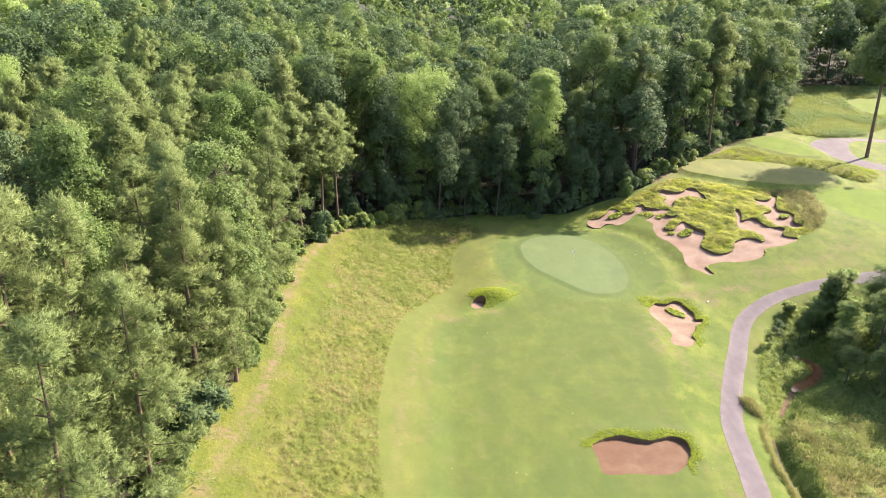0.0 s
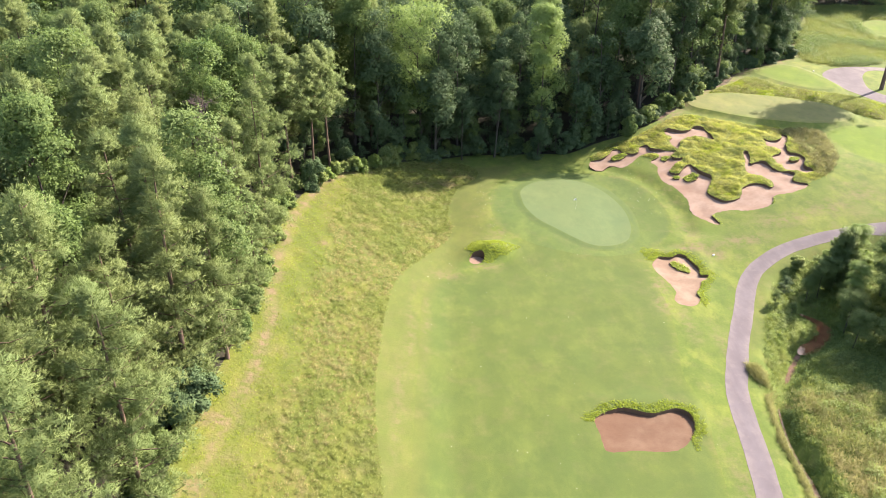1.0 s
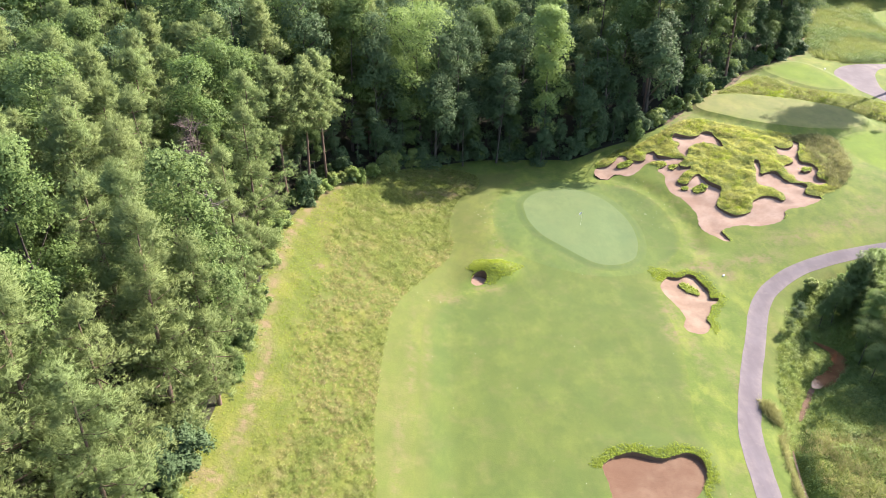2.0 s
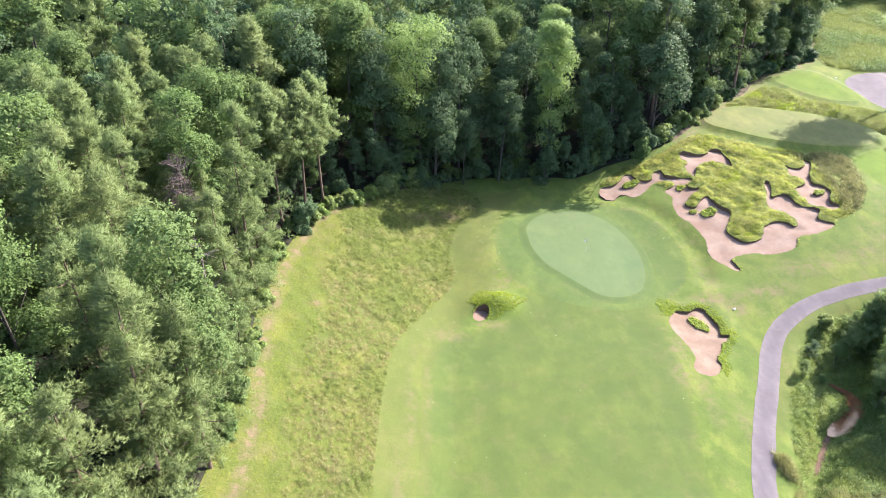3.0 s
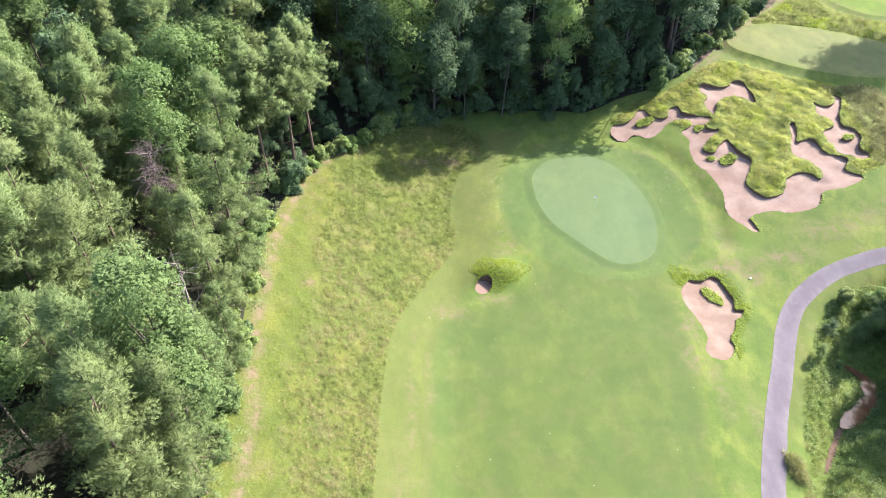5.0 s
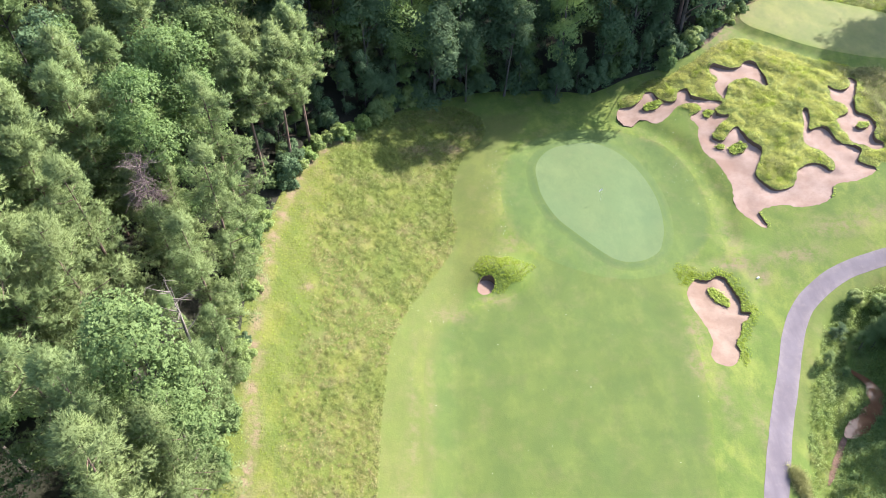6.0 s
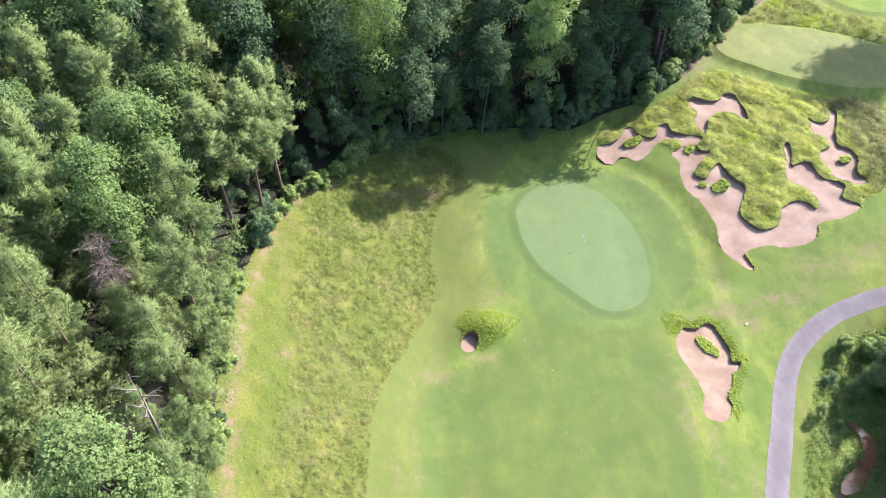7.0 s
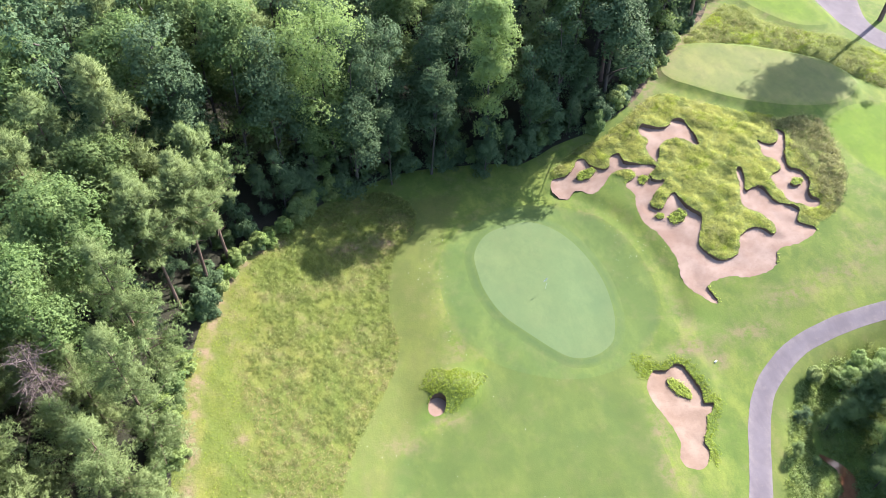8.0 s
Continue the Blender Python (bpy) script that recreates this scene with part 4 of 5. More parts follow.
def plant(kinds, kind, x, y, rng, tall, wide=None, which=None, group="trees of the wood"):
    proto, label = kinds[kind][rng.integers(0, min(4, len(kinds[kind]))) if which is None else which]
    full = {"pine": 22.0, "near pine": 22.0, "broad": 24.0, "dark": 26.0, "bright": 28.0}[kind]
    s = tall / full
    m = stand(x, y, rng.uniform(0, 6.28), wide or s * rng.uniform(0.92, 1.12), 0.15, rng.normal(0, 0.025, 2), 1.0)
    m = m @ Matrix.Diagonal((1, 1, s / (m.to_scale().z), 1))
    TAKEN.append((x, y))
    if proto.name in used_once:
        ob = copy_thing(proto, m)
    else:
        used_once.add(proto.name)
        proto.matrix_basis = Matrix.LocRotScale(m.to_translation(), m.to_quaternion(), None)
        ob = proto
    return tagged(ob, label, "tree", group)


def plant_deep(kind, x, y, rng, tall):
    """One more crown for the canopy behind the front trees."""
    mesh, full = DEEP_PATTERNS[kind][rng.integers(0, len(DEEP_PATTERNS[kind]))]
    s = tall / full
    w = s * rng.uniform(0.92, 1.15)
    ob = new("deep_wood", mesh)
    ob.matrix_basis = pose(x, y, ground_at(x, y), 0, 0, rng.uniform(0, 360)) @ Matrix.Diagonal((w, w, s, 1))
    tagged(ob, "closed green canopy deep in the wood", "woods", kind="stuff")
    TAKEN.append((x, y))
    DEEP_TRUNKS.append(tube([(x, y, ground_at(x, y) - 0.3), (x, y, ground_at(x, y) + tall * 0.75)], (0.26, 0.1), 5))


GAPS = [(-36.5, 63.0, 4.5), (-23.6, 77.5, 2.8), (-29.6, 91.5, 2.6), (-40.4, 109.7, 2.6), (-22.4, 57.5, 2.6)]   # kept for dead trees


def plant_wood():
    rng = np.random.default_rng(5)
    # trees that stand out: kind, x, y, height of the top above the fairway, pattern
    chosen = [("pine", -32.5, 86, 32.5, None), ("broad", -28.5, 105.5, 32, None), ("pine", -24.5, 101.5, 28.5, None), ("pine", -23.0, 110.3, 28.5, 4),
              ("pine", -23.0, 92, 27, None), ("pine", -31, 79, 29.5, None), ("pine", -23.5, 84.5, 24.5, None), ("pine", -26.5, 66, 31, None),
              ("broad", -22.8, 69, 28.5, None), ("pine", -21.6, 65, 25, None), ("broad", -37, 68, 35.5, None), ("pine", -30, 68, 30, None),
              ("pine", -23.8, 60, 30, None), ("pine", -22.5, 45, 27, None), ("pine", -21.6, 79.2, 18.5, None), ("pine", -25.4, 79.8, 19.5, None), ("pine", -22.4, 74.6, 19.5, None), ("pine", -31.8, 93.6, 22.5, None), ("pine", -28.0, 93.8, 22.5, None), ("pine", -28.2, 89.4, 22, None), ("pine", -22.5, 33.5, 29, None), ("pine", -25.5, 53.5, 27, None),
              ("pine", -36.3, 81, 33, None), ("broad", -30.5, 98, 31, None), ("pine", -20.3, 114.6, 26.5, 4), ("pine", -18.3, 119.6, 26, 4),
              ("bright", -3.2, 137.5, 34, 0), ("dark", -0.6, 136.3, 18, 2), ("dark", 3.8, 140.5, 19, None), ("dark", -10.5, 134.5, 24, None), ("dark", 11.5, 142.0, 22, 0),
              ("bright", 20.0, 138.0, 24.5, 1), ("dark", 16, 145, 26, 1), ("dark", 11.0, 137.4, 19, 0), ("dark", 26.8, 139.5, 20, 2), ("dark", 19.2, 136.0, 11, 2), ("dark", 13.5, 138.6, 12, 2), ("dark", 22.8, 137.4, 9, 0), ("dark", -7.5, 132.4, 11, 2), ("pine", 41.2, 149.2, 33, 4), ("pine", 61.6, 162.2, 38, 4), ("dark", -24.6, 114.2, 15, 2), ("dark", -22.6, 118.6, 14, 0), ("broad", -20.8, 122.6, 13, 1), ("dark", -26.2, 108.6, 16, 2), ("dark", -17.6, 125.6, 13, 2), ("dark", -14.2, 129.0, 12, 0), ("dark", 31.8, 141.5, 25, None), ("broad", 35.8, 149.5, 30, None), ("dark", 33.0, 139.6, 10.5, 0), ("dark", 4.6, 136.0, 14.5, 0),
              ("dark", 35.0, 143.5, 15, 0), ("dark", 48.0, 152.5, 31, None), ("broad", 53, 156.5, 33, None), ("broad", 61.0, 166.5, 36, None), ("dark", 57.0, 164, 33, None),
              ("dark", 68.0, 172.5, 35, None), ("broad", 74.5, 180.5, 36, None), ("dark", 79.5, 182.5, 33, None), ("broad", 85.5, 187.5, 35, 0), ("dark", 91.5, 197, 34, 0), ("dark", 96.5, 207, 34, 1), ("dark", 103.5, 219, 34, 0)]
    for kind, x, y, top, which in chosen:
        if kind == "pine" and y < 112 and which is None:
            kind = "near pine"
        tall = top - ground_at(x, y)
        plant(kinds_near, kind, x, y, rng, tall, tall / 28 * 1.12 if kind == "bright" else None, which)
    edge = [tuple(p) for p in FOREST]
    tries = rng.uniform((-190, -75), (190, 262), (12000, 2))
    ok = inside(tries[:, 0], tries[:, 1], edge) & (tries[:, 0] > np.minimum(-0.70 * tries[:, 1] - 14, -62)) & (tries[:, 0] < 0.72 * tries[:, 1] + 8)
    tries = tries[ok]
    depth = line_distance(tries[:, 0], tries[:, 1], FOREST_EDGE)
    for (x, y), d in zip(tries, depth):
        if d < (2.8 if 34 < x < 64 and y > 120 else 1.6):
            continue
        away = math.hypot(x, y)
        gap = 6.5 if y < 12 else 4.7 if d < 30 and away < 150 else 5.4 + 0.006 * away
        if TAKEN and np.min(np.hypot(*(np.array(TAKEN) - (x, y)).T)) < gap:
            continue
        if any(math.hypot(x - a, y - b) < r for a, b, r in GAPS):
            continue
        left = x < -14 and y < 122
        kind = rng.choice(["pine", "broad", "dark", "bright"], p=[0.70, 0.22, 0.04, 0.04] if left else [0.18, 0.38, 0.39, 0.05])
        tall = rng.uniform(20, 25.5) if left else rng.uniform(25, 31)
        if left and d < 5:
            tall *= 0.86
        if -2 < x < 30 and 136 < y < 158:
            tall *= 0.84
        detailed = (left and away < 150 and y > 12) or (d < 20 and away < 190 and y > 12) or (d < 9 and away < 275 and y > 12) or (d < 16 and x > 95 and away < 300)
        if kind == "pine" and detailed and ((y < 62 and x > -42) or (y < 112 and x > -31)):
            kind = "near pine"
        if detailed:
            plant(kinds_near, kind, x, y, rng, tall)
        else:
            plant_deep(kind, x, y, rng, tall)
    tagged(new("deep_wood", mesh_of("deep_wood", *join(DEEP_TRUNKS), GREY_BARK)), "bare trunks standing deep in the wood", "woods", kind="stuff")
    # low young trees that close the wood's rim
    rim = curve_of(FOREST_EDGE[13:31], 3.0)
    for k, (x, y) in enumerate(rim):
        back = rng.uniform(0.8, 3.6)
        if x > 170 or 38 < x < 56 or (-4 < x < 35 and k % 2):
            continue
        dx, dy = (-0.5, 0.85) if x < 60 else (-0.75, 0.55)
        px, py = x + dx * back, y + dy * back
        if np.min(np.hypot(*(np.array(TAKEN) - (px, py)).T)) < 1.5:
            continue
        ob = plant(kinds_near, "dark" if rng.uniform() < 0.7 else "broad", px, py, rng, rng.uniform(6.5, 14), group="young trees at the wood's rim")
        tagged(ob, "young leafy tree filling the shaded rim of the wood")
    # shrubs along the wood's edge
    shrubs = [(bush(1, 1.5, 2.4, BROAD_LEAF, 110, 0.18), "leafy green shrub at the edge of the wood"), (bush(2, 1.3, 2.0, WEED_LEAF, 110, 0.16), "pale bright-leaved shrub at the edge of the wood"),
              (bush(3, 1.9, 3.6, DARK_LEAF, 120, 0.18), "dark green shrub at the foot of the trees")]
    line = curve_of(FOREST_EDGE[5:28], 1.9)
    first = set()
    for x, y in line:
        for _ in range(2 if y < 100 else 1 if y < 130 else rng.integers(1, 3)):
            k = rng.choice([0, 1, 1, 0, 2]) if y < 130 else rng.choice([0, 1, 2, 2])
            dx, dy = (-1, 0.2) if y < 118 else (-0.5, 0.8)
            f = rng.uniform(0.0, 3.0)
            px, py = x + dx * f + rng.normal(0, 0.5), y + dy * f + rng.normal(0, 0.5)
            m = stand(px, py, rng.uniform(0, 6.28), 1.0 if k not in first else rng.uniform(0.45, 1.5), 0.1, rng.normal(0, 0.22, 2), 1.0 if k not in first else rng.uniform(0.6, 1.3))
            ob = copy_thing(shrubs[k][0], m) if k in first else shrubs[k][0]
            if k not in first:
                ob.matrix_basis = m
                first.add(k)
            tagged(ob, shrubs[k][1], "shrub", "shrubs along the wood")


def corner_shrubs():
    rng = np.random.default_rng(60)
    pale = bush(61, 1.3, 2.1, WEED_LEAF, 70, 0.2)
    for k, (x, y, size) in enumerate(((-13.2, 123.8, 1.0), (-14.6, 122.3, 1.2), (-16.2, 121.2, 0.9), (-11.4, 125.6, 1.1), (-17.6, 119.4, 1.1), (-18.6, 117.0, 0.9), (-19.4, 114.3, 1.1), (-9.6, 127.4, 0.9))):
        m = stand(x, y, rng.uniform(0, 6.28), size)
        if k:
            ob = copy_thing(pale, m)
        else:
            ob = pale
            ob.matrix_basis = m
        tagged(ob, "pale sunlit shrub in the corner of the wood", "shrub", "shrubs along the wood")


def far_woods():
    """Canopy of the woods that roll away to the skyline, patch by patch."""
    rng = np.random.default_rng(77)
    patterns = []
    for k in range(3):
        pieces = []
        for _ in range(46):
            x, y = rng.uniform(-26, 26, 2)
            (v, f), _ = broad_crown(rng, rng.uniform(3.5, 5), 9, rng.uniform(19, 25), 9, 16, 0.95, 1, 0.2, fill=3)
            pieces.append((v + np.array([x, y, 0, 0, 0, 0]), f))
        patterns.append(mesh_of("distant_woods", *join(pieces), (BROAD_LEAF, DARK_LEAF, DARK_LEAF)[k]))
    behind = [(x, y) for y in np.arange(-190, 20, 50) for x in np.arange(-190, 340, 50) if inside(np.array([x]), np.array([y]), FOREST)[0] and np.min(line_distance(np.array([x]), np.array([y]), FOREST_EDGE)) > 24]
    aside = [(x, y) for y in np.arange(60, 290, 50) for x in (-75 - 0.45 * y, -125 - 0.45 * y)] + [(290, y) for y in np.arange(-60, 240, 50)] + [(118, 272), (152, 268), (190, 266), (235, 262)]
    for y in [*np.arange(285, 540, 50), None]:
        for x in np.arange(-560, 600, 50) if y is not None else range(len(behind) + len(aside)):
            far = y is not None
            if not far:
                x, py = (behind + aside)[x]
                ob = new("distant_woods", patterns[rng.integers(0, 3)])
                ob.matrix_basis = pose(x, py, ground_at(x, py), 0, 0, 90 * rng.integers(0, 4))
                tagged(ob, "green canopy of the woods round the golf hole", "woods", kind="stuff")
            elif abs(x) < 0.66 * y + 30:
                ob = new("distant_woods", patterns[rng.integers(0, 3)])
                px, py = x + rng.uniform(-6, 6), y + rng.uniform(-6, 6)
                ob.matrix_basis = pose(px, py, ground_at(px, py) + 6 + 14 * float(smooth(280, 520, py)), 0, 0, 90 * rng.integers(0, 4))
                tagged(ob, "green canopy of far woods reaching the skyline", "woods", kind="stuff")


plant_wood()
corner_shrubs()
far_woods()

# ---- grass, heath and weeds ----


def scatter(rng, ring, per_metre, keep=None):
    """Places spread evenly at random over an outline."""
    r = np.array(ring)
    lo, hi = r.min(0), r.max(0)
    p = rng.uniform(lo, hi, (int(per_metre * np.prod(hi - lo)), 2))
    p = p[inside(p[:, 0], p[:, 1], ring)]
    return p[keep(p[:, 0], p[:, 1])] if keep else p


def clear_of(x, y, rings):
    ok = np.ones(len(x), bool)
    for r in rings:
        ok &= ~inside(x, y, r)
    return ok


SAND_RINGS = [r for _, r in BUNKERS]


def on_land(p):
    return np.c_[p, land(p[:, 0], p[:, 1])]


def tufts(rng, p, size, wide, blades, spread=0.55, lift=0.15, flat=0.5, loose=0.0):
    if loose:
        p, blades = np.repeat(p, blades // 2, 0) + rng.normal(0, loose, (len(p) * (blades // 2), 2)), 2
    q = on_land(p)
    s = rng.uniform(0.6, 1.4, (len(q), 1))
    q[:, 2] += size * lift
    half = max(1, int(blades * flat))
    up = np.tile([0, 0, 1.0], (len(q), 1))
    return join([leaves(rng, q, up, size, wide, blades - half, spread), flat_leaves(rng, q, up + np.array([0.2, 0.15, 0.3]), size * 0.8, wide * 1.5, half, 0.25)])


def cushions(rng, p, size, leaf_size, count, spread=0.22, flat=0.5, lift=0.9):
    """Low leafy mounds."""
    c = on_land(p)
    r = size * rng.uniform(0.6, 1.4, (len(c), 1)) * np.array([1, 1, flat])
    q, w = shell(rng, c, r, count, 0.0)
    return flat_leaves(rng, q, unit(w + np.array([0.25, 0.15, lift])), leaf_size, 0.42, 1, spread, 0.4)


def tussocks(rng, p, size, blade, count, wide=0.1, flat=0.7, up=0.5, spread=0.4):
    """Mounds of thin blades that fan out from each place."""
    c = on_land(p)
    r = size * rng.uniform(0.5, 1.5, (len(c), 1)) * np.array([1, 1, flat])
    q, w = shell(rng, c, r, count, 0.0)
    return leaves(rng, q, unit(w + np.array([0, 0, up])), blade, wide, 1, spread)


def stuff(name, geometry, mat, label, category):
    return tagged(new(name, mesh_of(name, *geometry, mat)), label, category, kind="stuff")


def sow():
    rng = np.random.default_rng(21)
    tall = lambda x, y: x + rng.normal(0, 0.9, len(x)) > -15.2 + 1.3 * ripple(x, y, 4, 2)
    seen = lambda y: y + rng.uniform(-7, 7, len(y)) > 42
    p = scatter(rng, MEADOW, 9.0, lambda x, y: seen(y) & tall(x, y))
    p = p[ripple(p[:, 0], p[:, 1], 0.55, 2) + 0.7 * ripple(p[:, 0], p[:, 1], 1.3, 7) + rng.normal(0, 0.3, len(p)) > -0.5]
    tan = [(-12.8, 92, 3.5, 5), (-16, 81, 2.5, 8), (-3, 122.7, 4, 2), (2.5, 123.6, 2, 2), (-2.3, 116.3, 1.8, 1.8), (-8.6, 87, 2.5, 6), (3.0, 110, 1.2, 5), (-12, 70, 4, 10)]
    dry = 0.8 * ripple(p[:, 0], p[:, 1], 4.5, 1) + 0.8 * ripple(p[:, 0], p[:, 1], 1.5, 4) - 0.95 * smooth(96, 112, p[:, 1]) + 0.1 + rng.normal(0, 0.3, len(p))
    dry += 0.24 + sum(1.0 * np.exp(-((p[:, 0] - a) / c) ** 2 - ((p[:, 1] - b) / d) ** 2) for a, b, c, d in tan)
    lush = 0.7 * ripple(p[:, 0], p[:, 1], 2.5, 13) + rng.normal(0, 0.4, len(p))
    stuff("meadow_grass", tussocks(rng, p[(dry < 0.35) & (lush < 0.2)], 0.26, 0.17, 22, 0.12), MEADOW_LEAF, "unmown yellow-green meadow grass in tussocks", "grass")
    stuff("meadow_weeds", tussocks(rng, p[(dry < 0.35) & (lush >= 0.2)], 0.30, 0.17, 24, 0.15), FIELD_LEAF, "lush dull green weed clumps in the meadow", "weeds")
    stuff("dry_meadow_grass", tussocks(rng, p[dry >= 0.35], 0.26, 0.20, 20, 0.09), STRAW_LEAF, "dry straw-coloured seed heads among meadow grass", "grass")
    q = scatter(rng, MEADOW, 0.8, lambda x, y: seen(y) & tall(x, y))
    stuff("meadow_tussocks", tussocks(rng, q, 0.40, 0.30, 30, 0.07, 1.0), FIELD_LEAF, "taller dull green grass tussocks in the meadow", "grass")
    q = scatter(rng, MEADOW, 7, lambda x, y: seen(y) & ~tall(x, y) & (bare_lines(x, y) + rng.uniform(-0.35, 0.35, len(x)) < 0.5))
    stuff("short_meadow_grass", tussocks(rng, q, 0.16, 0.13, 9, 0.12, 0.5, 1.2), BANK_LEAF, "short yellow-green grass along the wood", "grass")

    def off_sand(x, y, gap=0.3):
        ok = clear_of(x, y, SAND_RINGS)
        for r in SAND_RINGS:
            pick = ok & near(x, y, r, 1)
            ok[pick] = line_distance(x[pick], y[pick], r + r[:1]) > gap
        return ok

    heath_ok = lambda x, y: off_sand(x, y) & ((x < 64) | (y > 135))
    p = scatter(rng, HEATH, 8, heath_ok)
    dull = ripple(p[:, 0], p[:, 1], 2.4, 17) + 0.6 * ripple(p[:, 0], p[:, 1], 0.8, 3) + rng.normal(0, 0.2, len(p)) > 0.55
    stuff("heath_plants", cushions(rng, p[~dull], 0.41, 0.08, 60, 0.3, 0.5, 1.6), HEATH_LEAF, "low lumpy yellow-green heath plants", "heath plants")
    stuff("heath_plants", tussocks(rng, p[dull], 0.46, 0.17, 50, 0.1, 0.5), MEADOW_LEAF, "dull green grassy heath plants", "heath plants")
    p = scatter(rng, HEATH_BACK, 6)
    g = ripple(p[:, 0], p[:, 1], 3.5, 8) + rng.normal(0, 0.3, len(p))
    stuff("heath_plants", tussocks(rng, p[g > 0.3], 0.5, 0.2, 40, 0.11, 0.6), BANK_LEAF, "low lime-green heath plants behind the tee", "heath plants")
    stuff("heath_plants", tussocks(rng, p[g <= 0.3], 0.5, 0.2, 40, 0.11, 0.7), MEADOW_LEAF, "low yellow-green heath plants behind the tee", "heath plants")
    p = scatter(rng, HEATH, 3, lambda x, y: heath_ok(x, y) & (ripple(x, y, 2.0, 6) > 0.15))
    stuff("heath_weeds", tussocks(rng, p, 0.40, 0.22, 26, 0.12), BANK_LEAF, "darker green weeds in the heath", "weeds")
    p = np.concatenate([scatter(rng, HEATH, 6, lambda x, y: off_sand(x, y) & (x > 62.5) & (y < 134) & (ring_distance(x, y, HEATH) < 3.6 + ripple(x, y, 1.5, 2))),
                        scatter(rng, HEATH_BACK, 3, lambda x, y: ripple(x, y, 4, 3) > 0.1)])
    stuff("tall_heath_grass", tufts(rng, p, 0.8, 0.05, 9, 0.45), DULL_LEAF, "tall brownish grass tufts at the heath's rim", "grass")
    p = scatter(rng, HEATH, 3.5, lambda x, y: off_sand(x, y, 0.5) & (x > 63) & (y < 133))
    stuff("heath_scrub", tussocks(rng, p, 0.6, 0.2, 60, 0.12, 0.9), SCRUB_LEAF, "dull olive scrub at the heath's rim", "scrub")
    p = scatter(rng, HEATH, 5, lambda x, y: heath_ok(x, y) & ((ripple(x, y, 2.6, 21) + 0.5 * ripple(x, y, 1.0, 5) + rng.normal(0, 0.15, len(x)) > 0.62) | ((y > 0.55 * x + 114.5) & (x < 47) & (ripple(x, y, 1.5, 4) > -0.2))))
    stuff("heath_dead_grass", tufts(rng, p, 0.5, 0.06, 8, 0.5, 0.35, 0.6, 0.15), DULL_LEAF, "grey-brown dead grass patches in the heath", "grass")
    p = scatter(rng, FIELD, 3.0)
    w = ripple(p[:, 0], p[:, 1], 6, 3) + rng.normal(0, 0.3, len(p))
    stuff("field_weeds", tussocks(rng, p[w < 0.35], 0.8, 0.35, 40, 0.1, 0.8), FIELD_LEAF, "tall pale green weeds in the rough field", "weeds")
    stuff("brambles", cushions(rng, p[w > 0.25], 1.2, 0.2, 60, 0.5, 0.8), BROAD_LEAF, "dark green bramble patches in the rough field", "brambles")
    isle = np.concatenate([scatter(rng, r, 14) for r in ISLAND_RINGS])
    stuff("island_grass", cushions(rng, isle, 0.3, 0.13, 20), BANK_LEAF, "shaggy green grass on the sand islands", "grass")

    # shaggy banks above the bunkers
    bank = []
    for cx, cy, a, b, n in ((7.5, 98.4, 3.6, 2.7, 1500), (31.2, 98.3, 1.3, 1.5, 200)):
        w, k = rng.uniform(0, 6.28, n), np.sqrt(rng.uniform(0, 1, n))
        k *= 1 + 0.18 * np.sin(3 * w + 1) + 0.1 * np.sin(7 * w)
        bank.append(np.stack([cx + a * k * np.cos(w), cy + b * k * np.sin(w)], 1))
    for ring, (x0, x1, y0, y1), pick in ((BUNKER_MIDDLE, (29, 40, 83, 101), lambda x, y: (y > 96.0) | (x > 34.6)), (BUNKER_NEAR, (14, 29, 57, 68), lambda x, y: (y > 62.4) | (x > 25.2))):
        q = rng.uniform((x0, y0), (x1, y1), (9000, 2))
        d = -ring_distance(q[:, 0], q[:, 1], ring)
        bank.append(q[(d > 0) & (d < 0.95 + 0.3 * ripple(q[:, 0], q[:, 1], 0.9, 3) + rng.normal(0, 0.2, len(q))) & pick(q[:, 0], q[:, 1])])
    bank = np.concatenate(bank)
    bank = bank[clear_of(bank[:, 0], bank[:, 1], SAND_RINGS)]
    stuff("bank_grass", tussocks(rng, bank, 0.13, 0.09, 20, 0.14), BANK_LEAF, "long bright green grass on the bunker banks", "grass")
    fringe = []
    for _, ring in BUNKERS:
        r = np.array(ring)
        t = np.roll(r, -1, 0) - np.roll(r, 1, 0)
        n = np.stack([t[:, 1], -t[:, 0]], 1) / np.maximum(np.linalg.norm(t, axis=1), 1e-6)[:, None]
        n *= 1 if np.sum(r[:, 0] * np.roll(r[:, 1], -1) - r[:, 1] * np.roll(r[:, 0], -1)) > 0 else -1
        high = n @ np.array([0.62, 0.78]) > 0.05
        for _ in range(3):
            fringe.append((r + n * rng.uniform(0.02, 0.35, (len(r), 1)))[high])
    stuff("bunker_fringe", tufts(rng, np.concatenate(fringe), 0.2, 0.15, 6, 0.6), BANK_LEAF, "ragged grass hanging over the bunker edges", "grass")


